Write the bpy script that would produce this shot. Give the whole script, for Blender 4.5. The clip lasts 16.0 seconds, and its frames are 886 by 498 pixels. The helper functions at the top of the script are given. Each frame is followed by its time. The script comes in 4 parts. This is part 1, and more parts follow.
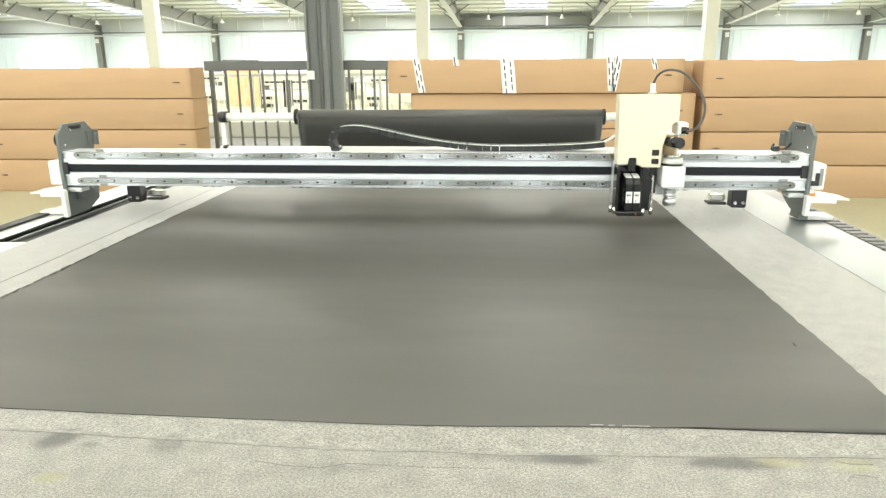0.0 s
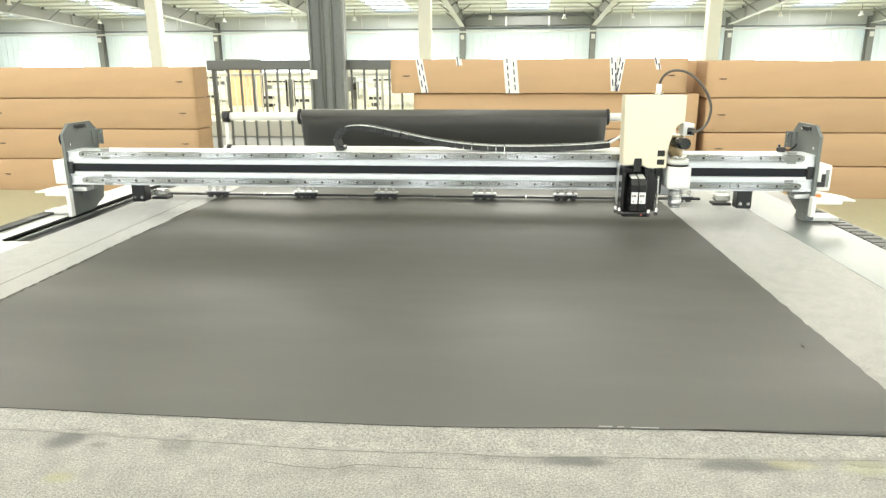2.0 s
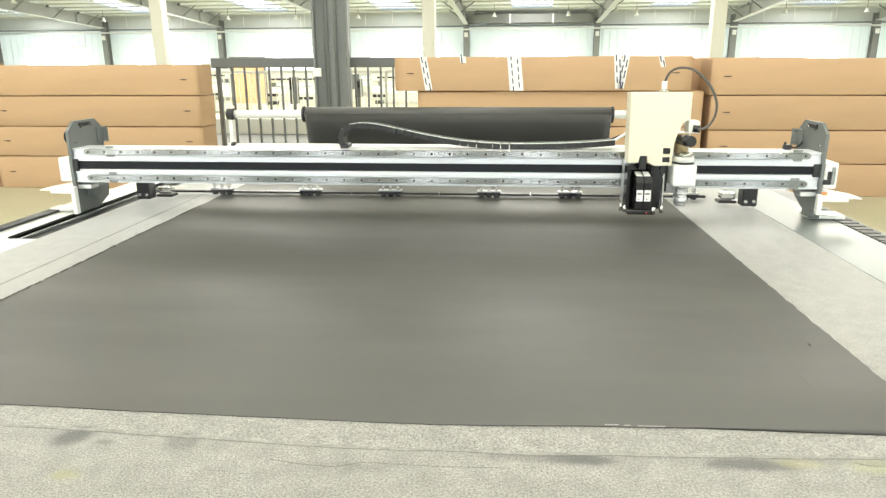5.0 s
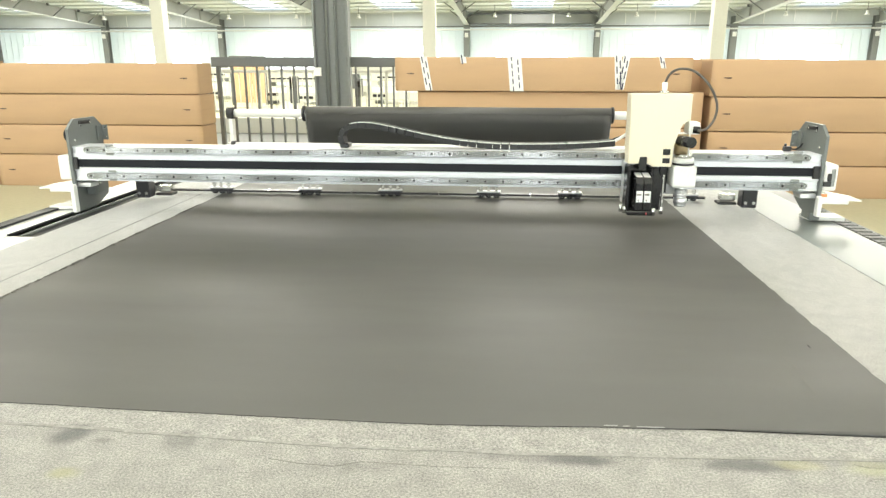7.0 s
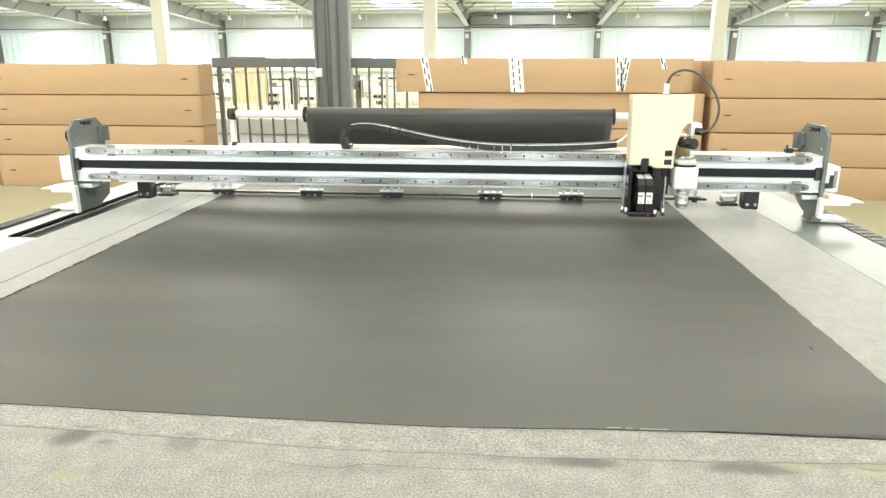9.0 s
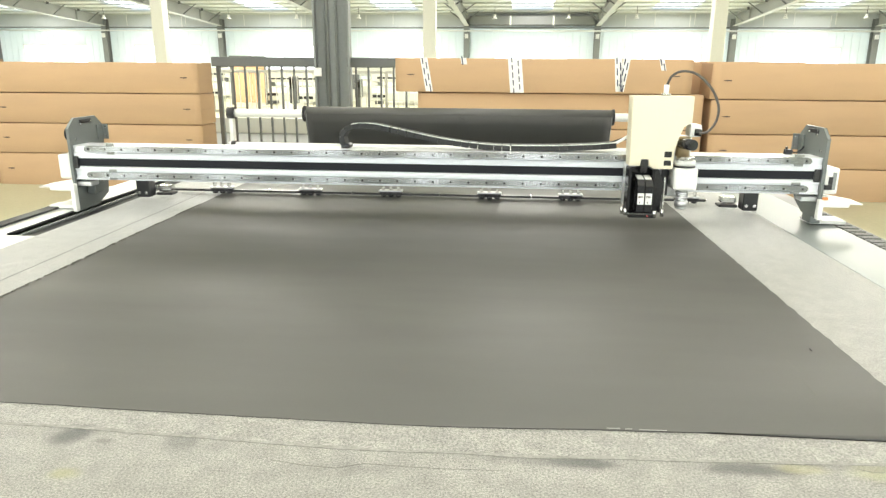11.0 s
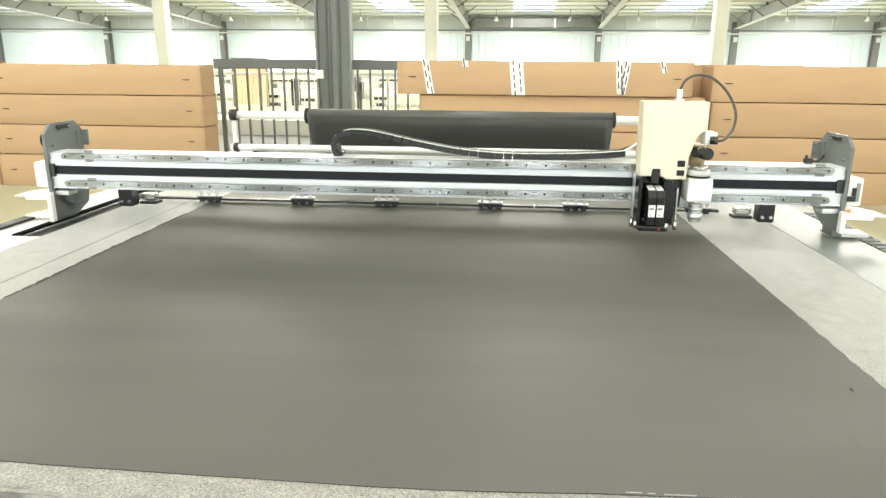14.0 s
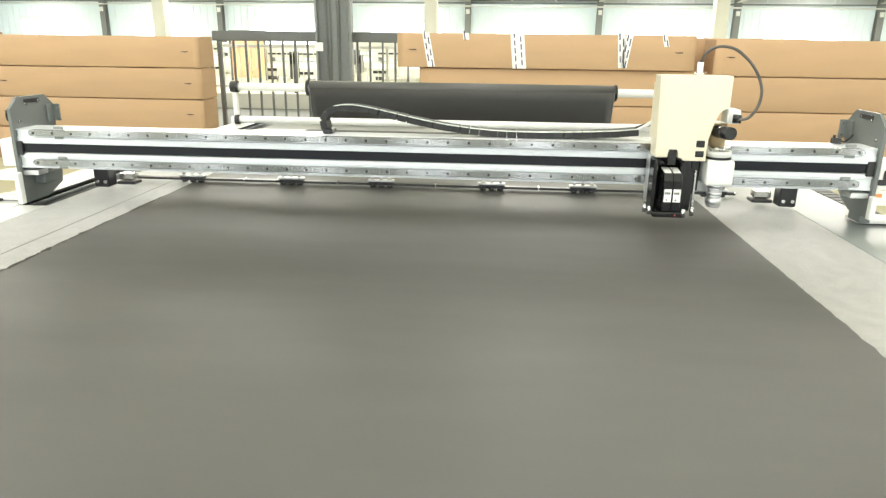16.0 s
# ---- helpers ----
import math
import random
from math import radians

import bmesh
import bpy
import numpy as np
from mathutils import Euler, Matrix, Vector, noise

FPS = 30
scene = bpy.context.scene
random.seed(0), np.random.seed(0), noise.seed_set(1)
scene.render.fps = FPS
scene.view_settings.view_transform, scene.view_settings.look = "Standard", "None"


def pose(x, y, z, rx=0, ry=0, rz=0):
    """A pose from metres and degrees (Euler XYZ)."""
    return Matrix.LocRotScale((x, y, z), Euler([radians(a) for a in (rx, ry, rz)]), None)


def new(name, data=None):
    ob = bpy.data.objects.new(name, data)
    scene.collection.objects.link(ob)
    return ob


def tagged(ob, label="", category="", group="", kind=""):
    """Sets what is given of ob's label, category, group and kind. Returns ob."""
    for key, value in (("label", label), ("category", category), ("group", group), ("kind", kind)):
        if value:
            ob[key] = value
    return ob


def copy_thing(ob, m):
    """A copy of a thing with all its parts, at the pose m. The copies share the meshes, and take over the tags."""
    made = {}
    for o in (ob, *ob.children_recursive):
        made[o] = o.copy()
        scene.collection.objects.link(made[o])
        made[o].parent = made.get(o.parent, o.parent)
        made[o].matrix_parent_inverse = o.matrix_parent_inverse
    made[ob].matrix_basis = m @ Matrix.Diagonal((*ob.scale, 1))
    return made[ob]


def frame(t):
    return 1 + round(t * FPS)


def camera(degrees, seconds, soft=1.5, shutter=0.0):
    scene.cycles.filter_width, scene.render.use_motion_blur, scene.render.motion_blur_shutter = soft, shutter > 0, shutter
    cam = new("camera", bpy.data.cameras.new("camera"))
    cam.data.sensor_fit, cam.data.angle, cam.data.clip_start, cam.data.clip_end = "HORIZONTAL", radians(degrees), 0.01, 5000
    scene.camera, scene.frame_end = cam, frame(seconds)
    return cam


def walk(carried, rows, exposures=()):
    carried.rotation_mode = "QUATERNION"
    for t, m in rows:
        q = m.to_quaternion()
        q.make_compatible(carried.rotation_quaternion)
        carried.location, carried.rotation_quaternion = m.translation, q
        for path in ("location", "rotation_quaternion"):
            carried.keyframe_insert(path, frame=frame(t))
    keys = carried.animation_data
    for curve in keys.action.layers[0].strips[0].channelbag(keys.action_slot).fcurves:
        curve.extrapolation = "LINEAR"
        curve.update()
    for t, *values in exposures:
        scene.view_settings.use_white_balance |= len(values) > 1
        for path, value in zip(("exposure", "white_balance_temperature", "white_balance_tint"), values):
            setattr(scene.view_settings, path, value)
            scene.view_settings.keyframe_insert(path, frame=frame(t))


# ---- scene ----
FOV = 2 * math.degrees(math.atan(784 / 1200))
cam = camera(FOV, 16.0, soft=1.35)


def aim(x, y, z, yaw, pitch, roll):
    """Camera pose: eye, heading from +y, tilt above the horizon, lean, in degrees."""
    return pose(x, y, z, 90 + pitch, 0, yaw) @ pose(0, 0, 0, 0, 0, roll)


walk(cam, [
    (0, aim(1.4664, -2.2698, 1.3660, 4.311, -15.205, -0.342)),
    (0.5, aim(1.4631, -2.2719, 1.3674, 4.173, -15.304, -0.248)),
    (1, aim(1.4564, -2.2696, 1.3678, 4.298, -15.131, -0.044)),
    (1.5, aim(1.4544, -2.2683, 1.3673, 4.295, -15.238, -0.075)),
    (2, aim(1.4547, -2.2685, 1.3670, 4.427, -15.222, -0.226)),
    (2.5, aim(1.4551, -2.2679, 1.3673, 4.475, -15.194, -0.238)),
    (3, aim(1.4552, -2.2717, 1.3672, 4.582, -15.071, -0.327)),
    (3.5, aim(1.4537, -2.2690, 1.3671, 4.751, -15.211, -0.280)),
    (4, aim(1.4528, -2.2678, 1.3664, 4.752, -15.338, -0.307)),
    (6.5, aim(1.4496, -2.2649, 1.3663, 4.692, -15.440, -0.045)),
    (7, aim(1.4503, -2.2657, 1.3655, 4.676, -15.396, 0.036)),
    (7.5, aim(1.4502, -2.2660, 1.3668, 4.619, -15.329, -0.010)),
    (8, aim(1.4487, -2.2667, 1.3660, 4.659, -15.260, 0.038)),
    (8.5, aim(1.4470, -2.2652, 1.3659, 4.669, -15.259, 0.051)),
    (9, aim(1.4462, -2.2644, 1.3662, 4.700, -15.323, 0.089)),
    (11.5, aim(1.4437, -2.2637, 1.3658, 4.548, -15.320, 0.396)),
    (12, aim(1.4452, -2.2652, 1.3662, 4.558, -15.355, 0.310)),
    (12.5, aim(1.4448, -2.2655, 1.3675, 4.530, -15.240, 0.490)),
    (13, aim(1.4432, -2.2690, 1.3657, 4.610, -15.098, 0.537)),
    (13.5, aim(1.4475, -2.2752, 1.3651, 4.677, -14.944, 0.582)),
    (14, aim(1.4424, -2.2772, 1.3670, 4.654, -15.135, 0.470)),
    (14.5, aim(1.4364, -2.2881, 1.3651, 4.574, -15.578, 0.507)),
    (15, aim(1.4370, -2.2851, 1.3660, 4.477, -16.619, 0.368)),
    (15.5, aim(1.4352, -2.2896, 1.3595, 4.604, -17.238, 0.390)),
    (16, aim(1.4318, -2.3042, 1.3566, 4.521, -17.187, 0.687)),
])

# ---- world and light ----
SKYLIGHT_RADIANCE = 7.3
ROOFLIGHT = 2.2       # width of a roof light
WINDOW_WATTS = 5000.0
scene.view_settings.exposure = 0.0
world = bpy.data.worlds.new("daylight")
scene.world = world
world.use_nodes = True
sky = world.node_tree.nodes.new("ShaderNodeTexSky")
sky.sky_type, sky.sun_disc = "NISHITA", False
sky.sun_elevation, sky.sun_rotation = radians(50), radians(200)
back = world.node_tree.nodes["Background"]
back.inputs["Strength"].default_value = 0.12
world.node_tree.links.new(sky.outputs[0], back.inputs["Color"])

T = 0.85            # height of the cutting surface
HALL = pose(0, 0, 0, 0, 0, -1.87)   # the hall stands slightly askew to the machine
WALL_Y = 39.0
SLOPE = 0.0638      # the roof falls towards the far wall
EAVE = 4.13


def roof_z(y):
    return EAVE + (WALL_Y - y) * SLOPE


BAY = 7.4
COLS = [-1.8 + BAY * k for k in range(-4, 5)]


def skylights():
    """Daylight that falls through the roof lights: panels near the far wall, halfway and over the machine."""
    for length, yc, bays, share in ((7.0, 34.5, COLS[:8], 1.0), (12.0, 17.5, COLS[1:4] + COLS[5:7], 2.25), (12.0, 17.5, COLS[4:5], 1.4), (16.0, -3.0, COLS[1:6], 0.81)):
        for x0 in bays:
            lamp = bpy.data.lights.new("roof_daylight", "AREA")
            lamp.shape, lamp.size, lamp.size_y = "RECTANGLE", ROOFLIGHT, length
            lamp.energy, lamp.color = share * SKYLIGHT_RADIANCE * math.pi * ROOFLIGHT * length, (1.0, 0.965, 0.86)
            ob = new("roof_daylight", lamp)
            ob.matrix_world = HALL @ pose(x0 + BAY / 2, yc, roof_z(yc) - 0.085, -math.degrees(math.atan(SLOPE)), 0, 0)


skylights()


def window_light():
    """Daylight outside the far wall's windows, and in an unseen window band added behind the camera to light front
    faces.
    """
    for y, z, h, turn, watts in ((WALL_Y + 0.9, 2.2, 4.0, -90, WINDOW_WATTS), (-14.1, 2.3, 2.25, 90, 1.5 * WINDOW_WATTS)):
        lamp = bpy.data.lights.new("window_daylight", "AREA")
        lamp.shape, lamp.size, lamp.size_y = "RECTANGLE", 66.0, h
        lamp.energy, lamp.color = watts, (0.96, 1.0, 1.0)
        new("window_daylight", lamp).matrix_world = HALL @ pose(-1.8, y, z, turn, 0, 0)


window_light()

# ---- materials ----


def mat(name, col, rough=0.5, metal=0.0, var=0.12, big=1.2, fine=60.0, bump=0.0, rvar=0.0, spec=0.5, stretch=(1, 1, 1), tint=None, island=False):
    """Principled surface with colour variation at two scales, fine relief and uneven gloss."""
    m = bpy.data.materials.new(name)
    m.use_nodes = True
    nt = m.node_tree
    n, ln = nt.nodes, nt.links
    b = n["Principled BSDF"]
    b.inputs["Roughness"].default_value = rough
    b.inputs["Metallic"].default_value = metal
    b.inputs["Specular IOR Level"].default_value = spec
    co = n.new("ShaderNodeTexCoord")
    mp = n.new("ShaderNodeMapping")
    mp.inputs["Scale"].default_value = stretch
    ln.new(co.outputs["Object"], mp.inputs[0])
    a = n.new("ShaderNodeTexNoise")
    a.inputs["Scale"].default_value, a.inputs["Detail"].default_value = big, 5.0
    f = n.new("ShaderNodeTexNoise")
    f.inputs["Scale"].default_value, f.inputs["Detail"].default_value = fine, 3.0
    ln.new(mp.outputs[0], a.inputs["Vector"])
    ln.new(mp.outputs[0], f.inputs["Vector"])
    mix = n.new("ShaderNodeMath")
    mix.operation = "MULTIPLY_ADD"
    mix.inputs[1].default_value = 0.5
    half = n.new("ShaderNodeMath")
    half.operation = "MULTIPLY"
    half.inputs[1].default_value = 0.5
    ln.new(f.outputs["Fac"], half.inputs[0])
    ln.new(a.outputs["Fac"], mix.inputs[0])
    ln.new(half.outputs[0], mix.inputs[2])
    last = mix.outputs[0]
    if island:
        info = n.new("ShaderNodeObjectInfo")
        add = n.new("ShaderNodeMath")
        add.operation = "MULTIPLY_ADD"
        add.inputs[1].default_value = 0.35
        ln.new(info.outputs["Random"], add.inputs[0])
        ln.new(last, add.inputs[2])
        sub = n.new("ShaderNodeMath")
        sub.operation = "SUBTRACT"
        sub.inputs[1].default_value = 0.17
        ln.new(add.outputs[0], sub.inputs[0])
        last = sub.outputs[0]
    ramp = n.new("ShaderNodeValToRGB")
    lo = tuple(c * (1 - var) for c in col)
    hi = tuple(min(1.0, c * (1 + var)) for c in (tint or col))
    ramp.color_ramp.elements[0].position, ramp.color_ramp.elements[1].position = 0.3, 0.7
    ramp.color_ramp.elements[0].color, ramp.color_ramp.elements[1].color = (*lo, 1), (*hi, 1)
    ln.new(last, ramp.inputs[0])
    ln.new(ramp.outputs[0], b.inputs["Base Color"])
    if bump:
        bp = n.new("ShaderNodeBump")
        bp.inputs["Strength"].default_value, bp.inputs["Distance"].default_value = bump, 0.002
        ln.new(f.outputs["Fac"], bp.inputs["Height"])
        ln.new(bp.outputs[0], b.inputs["Normal"])
    if rvar:
        mr = n.new("ShaderNodeMapRange")
        mr.inputs["From Min"].default_value, mr.inputs["From Max"].default_value = 0.3, 0.7
        mr.inputs["To Min"].default_value, mr.inputs["To Max"].default_value = max(0.02, rough - rvar), min(1.0, rough + rvar)
        ln.new(a.outputs["Fac"], mr.inputs[0])
        ln.new(mr.outputs[0], b.inputs["Roughness"])
    return m


def let_light_through(m, share):
    """Turns a sheet material into one that passes daylight, as thin fibreglass cladding does."""
    n, ln = m.node_tree.nodes, m.node_tree.links
    tr = n.new("ShaderNodeBsdfTranslucent")
    tr.inputs["Color"].default_value = (0.95, 0.98, 0.98, 1)
    mx = n.new("ShaderNodeMixShader")
    mx.inputs[0].default_value = share
    ln.new(n["Principled BSDF"].outputs[0], mx.inputs[1])
    ln.new(tr.outputs[0], mx.inputs[2])
    ln.new(mx.outputs[0], n["Material Output"].inputs[0])
    return m


def glow(name, col, strength):
    m = bpy.data.materials.new(name)
    m.use_nodes = True
    b = m.node_tree.nodes["Principled BSDF"]
    b.inputs["Base Color"].default_value = (0, 0, 0, 1)
    b.inputs["Emission Color"].default_value = (*col, 1)
    b.inputs["Emission Strength"].default_value = strength
    return m


def brush(m, axis, amount):
    """Ground metal: the gloss spreads across the grinding marks."""
    n, ln = m.node_tree.nodes, m.node_tree.links
    tg = n.new("ShaderNodeTangent")
    tg.direction_type, tg.axis = "RADIAL", axis
    n["Principled BSDF"].inputs["Anisotropic"].default_value = amount
    ln.new(tg.outputs[0], n["Principled BSDF"].inputs["Tangent"])


M_ALU = mat("brushed aluminium", (0.78, 0.79, 0.80), 0.33, 0.85, 0.05, 3, 400, 0.03, 0.06, stretch=(0.05, 1, 1))
M_WHITE_ALU = mat("white anodised aluminium", (0.74, 0.76, 0.79), 0.35, 0.35, 0.04, 4, 200, 0.02, 0.08, stretch=(0.1, 1, 1))
M_GREYALU = mat("dull cast aluminium", (0.30, 0.31, 0.30), 0.5, 0.6, 0.1, 6, 120, 0.05, 0.08)
M_RAIL = mat("ground steel rail", (0.31, 0.315, 0.32), 0.21, 1.0, 0.10, 3, 200, 0.0, 0.0, stretch=(0.1, 1, 1))
brush(M_RAIL, "X", 1.0)
M_BLACK = mat("black anodised metal", (0.018, 0.018, 0.02), 0.35, 0.0, 0.3, 10, 200, 0.03, 0.1)
M_HOSE = mat("grey-black hose rubber", (0.09, 0.08, 0.07), 0.5, 0.0, 0.2, 20, 200, 0.03)
M_CHAIN = mat("dark grey chain plastic", (0.016, 0.0165, 0.017), 0.6, 0.0, 0.15, 20, 200, 0.02)
M_CHAINSIDE = mat("grey chain plastic", (0.07, 0.072, 0.07), 0.45, 0.0, 0.15, 20, 200, 0.02)
M_DARK = mat("worn black slot lining", (0.026, 0.026, 0.029), 0.55, 0.0, 0.4, 8, 120, 0.05, 0.15, spec=0.35)
M_UPPER = mat("grey-blue upper wall sheet", (0.58, 0.61, 0.61), 0.5, 0.0, 0.06, 0.5, 20, 0.02)
M_BELT = mat("black rubber belt", (0.017, 0.018, 0.022), 0.6, 0.0, 0.15, 5, 300, 0.05, 0.1, spec=0.2)
M_PLASTIC = mat("glossy black plastic", (0.012, 0.012, 0.013), 0.18, 0.0, 0.2, 10, 150, 0.0, 0.05)
M_GREY = mat("grey painted steel plate", (0.15, 0.163, 0.157), 0.42, 0.1, 0.10, 6, 200, 0.04, 0.08)
M_CREAM = mat("cream painted sheet steel", (0.78, 0.72, 0.55), 0.4, 0.0, 0.03, 3, 150, 0.02, 0.05)
M_WHITE = mat("white painted metal", (0.80, 0.80, 0.77), 0.42, 0.0, 0.05, 5, 120, 0.02, 0.08)
M_STEEL = mat("turned steel", (0.62, 0.62, 0.60), 0.22, 1.0, 0.08, 20, 200, 0.02, 0.08)
M_BRASS = mat("brass", (0.62, 0.50, 0.33), 0.45, 1.0, 0.1, 20, 200, 0.02, 0.08)
M_PAPER = mat("white paper", (0.80, 0.80, 0.78), 0.7, 0.0, 0.04, 8, 200, 0.02)
M_INK = mat("dark printing ink", (0.09, 0.06, 0.045), 0.7, 0.0, 0.2, 30, 200)
M_INK_B = mat("blue black printing ink", (0.06, 0.06, 0.10), 0.7, 0.0, 0.2, 30, 200)
M_CARD = mat("brown corrugated cardboard", (0.485, 0.318, 0.182), 0.75, 0.0, 0.09, 1.5, 90, 0.06, 0.05, stretch=(1, 1, 6), island=True)
M_SHEET = mat("dark grey rubber sheet", (0.037, 0.0362, 0.0318), 0.54, 0.0, 0.16, 1.6, 350, 0.03, 0.08, spec=1.0, stretch=(0.6, 2.5, 1))
M_SCUFF = mat("pale scuff on rubber", (0.085, 0.083, 0.074), 0.5, 0.0, 0.2, 30, 300, 0.0)
M_GLINT = mat("pale glint on rubber", (0.34, 0.34, 0.33), 0.12, 0.0, 0.15, 25, 200, 0.1, 0.1)
M_FOLD = mat("dark felt crease", (0.15, 0.145, 0.13), 0.9, 0.0, 0.3, 40, 300, 0.2, spec=0.1)
M_CREASE = mat("faint felt crease", (0.20, 0.195, 0.175), 0.7, 0.0, 0.3, 40, 300, 0.2, spec=0.4)
M_FELT_W = mat("worn felt painted pale for caught light", (0.27, 0.265, 0.245), 0.7, 0.0, 0.35, 60, 250, 0.6, spec=0.4)
M_FELT_D = mat("grey felt bed", (0.40, 0.40, 0.37), 0.95, 0.0, 0.1, 3, 300, 0.3, spec=0.15)
M_BED = mat("light grey powder-coated steel", (0.62, 0.63, 0.60), 0.38, 0.1, 0.05, 2, 150, 0.02, 0.06)
M_BEDPLATE = mat("smooth anodised bed plate", (0.20, 0.222, 0.213), 0.40, 0.0, 0.06, 2, 250, 0.02, 0.08, stretch=(1, 0.15, 1))
M_FLOOR = mat("worn yellowish epoxy floor", (0.44, 0.43, 0.30), 0.38, 0.0, 0.12, 0.5, 25, 0.03, 0.12)
M_SLAB = mat("matt grey floor strip", (0.20, 0.205, 0.20), 0.7, 0.0, 0.12, 0.8, 40, 0.05)
M_WALL = mat("pale blue corrugated wall sheet", (0.72, 0.80, 0.80), 0.5, 0.0, 0.05, 0.4, 20, 0.02)
M_CLAD = let_light_through(mat("daylight-passing corrugated cladding", (0.74, 0.82, 0.83), 0.5, 0.0, 0.05, 0.4, 20, 0.02), 0.17)
M_ROOF = mat("white roof deck", (0.86, 0.89, 0.85), 0.5, 0.0, 0.05, 0.3, 15, 0.02)
M_STEELPAINT = mat("grey painted structural steel", (0.22, 0.23, 0.225), 0.5, 0.0, 0.1, 1.5, 40, 0.03, 0.08)
M_GIRDER = mat("light grey painted girder", (0.34, 0.35, 0.33), 0.5, 0.0, 0.1, 1.5, 40, 0.03)
M_PURLIN = mat("pale grey purlins", (0.62, 0.64, 0.61), 0.5, 0.0, 0.06, 1.5, 40, 0.02)
M_POST = mat("off-white painted post", (0.66, 0.65, 0.58), 0.5, 0.0, 0.05, 1.5, 40, 0.02)
M_FENCE = mat("dark grey painted railing", (0.12, 0.125, 0.12), 0.45, 0.0, 0.1, 3, 60, 0.02, 0.08)
M_MACH = mat("beige machine enamel", (0.58, 0.59, 0.52), 0.45, 0.0, 0.08, 1.2, 40, 0.02)
M_ORANGE = mat("orange printed label", (0.75, 0.30, 0.10), 0.5, 0.0, 0.2, 60, 200)
M_CURT = mat("orange plastic curtain", (0.72, 0.44, 0.25), 0.5, 0.0, 0.15, 3, 40, 0.05)
M_SKY = glow("bright daylight outside", (0.95, 0.99, 1.0), 3.2)
M_LED = glow("red indicator light", (1.0, 0.05, 0.08), 0.5)


def felt_material():
    """Speckled grey needle felt with a few oily smudges and yellow specks of wear."""
    m = mat("grey needle felt", (0.215, 0.208, 0.188), 0.58, 0.0, 0.62, 300, 560, 0.5, spec=0.9)
    m.node_tree.nodes["Principled BSDF"].inputs["Coat Weight"].default_value = 0.5
    m.node_tree.nodes["Principled BSDF"].inputs["Coat Roughness"].default_value = 0.7
    m.node_tree.nodes["Principled BSDF"].inputs["Sheen Weight"].default_value = 1.0
    m.node_tree.nodes["Principled BSDF"].inputs["Sheen Roughness"].default_value = 0.3
    nt = m.node_tree
    n, ln = nt.nodes, nt.links
    b = n["Principled BSDF"]
    co = [k for k in n if k.bl_idname == "ShaderNodeTexCoord"][0]
    ramp = [k for k in n if k.bl_idname == "ShaderNodeValToRGB"][0]
    ramp.color_ramp.elements[0].position, ramp.color_ramp.elements[1].position = 0.38, 0.62
    wob = n.new("ShaderNodeTexNoise")
    wob.inputs["Scale"].default_value = 22.0
    cloud = n.new("ShaderNodeTexNoise")
    cloud.inputs["Scale"].default_value, cloud.inputs["Detail"].default_value = 26.0, 4.0
    ln.new(co.outputs["Object"], cloud.inputs["Vector"])
    tone = n.new("ShaderNodeMapRange")
    tone.inputs["From Min"].default_value, tone.inputs["From Max"].default_value = 0.35, 0.65
    tone.inputs["To Min"].default_value, tone.inputs["To Max"].default_value = 0.86, 1.17
    ln.new(cloud.outputs["Fac"], tone.inputs[0])
    patchy = n.new("ShaderNodeVectorMath")
    patchy.operation = "SCALE"
    ln.new(ramp.outputs[0], patchy.inputs[0])
    ln.new(tone.outputs[0], patchy.inputs["Scale"])
    last = patchy.outputs[0]
    for cx, cy, rx, ry, amount, col in (
            (0.846, -1.443, 0.017, 0.015, 0.9, (0.012, 0.012, 0.012)), (1.012, -1.448, 0.014, 0.014, 0.5, (0.02, 0.02, 0.02)), (0.900, -1.455, 0.010, 0.004, 0.5, (0.03, 0.03, 0.02)),
            (1.575, -1.451, 0.024, 0.008, 0.8, (0.015, 0.015, 0.014)), (1.785, -1.445, 0.038, 0.009, 0.8, (0.015, 0.015, 0.014)), (1.52, -1.449, 0.05, 0.007, 0.4, (0.03, 0.03, 0.03)),
            (0.895, -1.534, 0.012, 0.008, 0.5, (0.24, 0.23, 0.06)), (1.06, -1.455, 0.025, 0.010, 0.22, (0.10, 0.10, 0.08)), (1.25, -1.49, 0.05, 0.008, 0.3, (0.05, 0.05, 0.045)),
            (1.860, -1.437, 0.02, 0.007, 0.35, (0.34, 0.31, 0.10)), (1.945, -1.437, 0.02, 0.012, 0.35, (0.32, 0.32, 0.10)),
            (1.92, -1.429, 0.04, 0.006, 0.3, (0.05, 0.05, 0.05)), (1.70, -1.40, 0.06, 0.012, 0.2, (0.12, 0.12, 0.11))):
        mp = n.new("ShaderNodeMapping")
        mp.vector_type = "POINT"
        mp.inputs["Location"].default_value = (-0.58 * cx / rx, -0.58 * cy / ry, 0)
        mp.inputs["Scale"].default_value = (0.58 / rx, 0.58 / ry, 0)
        ln.new(co.outputs["Object"], mp.inputs[0])
        ln.new(co.outputs["Object"], wob.inputs["Vector"])
        d = n.new("ShaderNodeVectorMath")
        d.operation = "LENGTH"
        ln.new(mp.outputs[0], d.inputs[0])
        jit = n.new("ShaderNodeMath")
        jit.operation = "MULTIPLY_ADD"
        jit.inputs[1].default_value = 1.3
        ln.new(wob.outputs["Fac"], jit.inputs[0])
        ln.new(d.outputs["Value"], jit.inputs[2])
        mr = n.new("ShaderNodeMapRange")
        mr.interpolation_type = "SMOOTHSTEP"
        mr.inputs["From Min"].default_value, mr.inputs["From Max"].default_value = 1.0, 2.1
        mr.inputs["To Min"].default_value, mr.inputs["To Max"].default_value = amount, 0.0
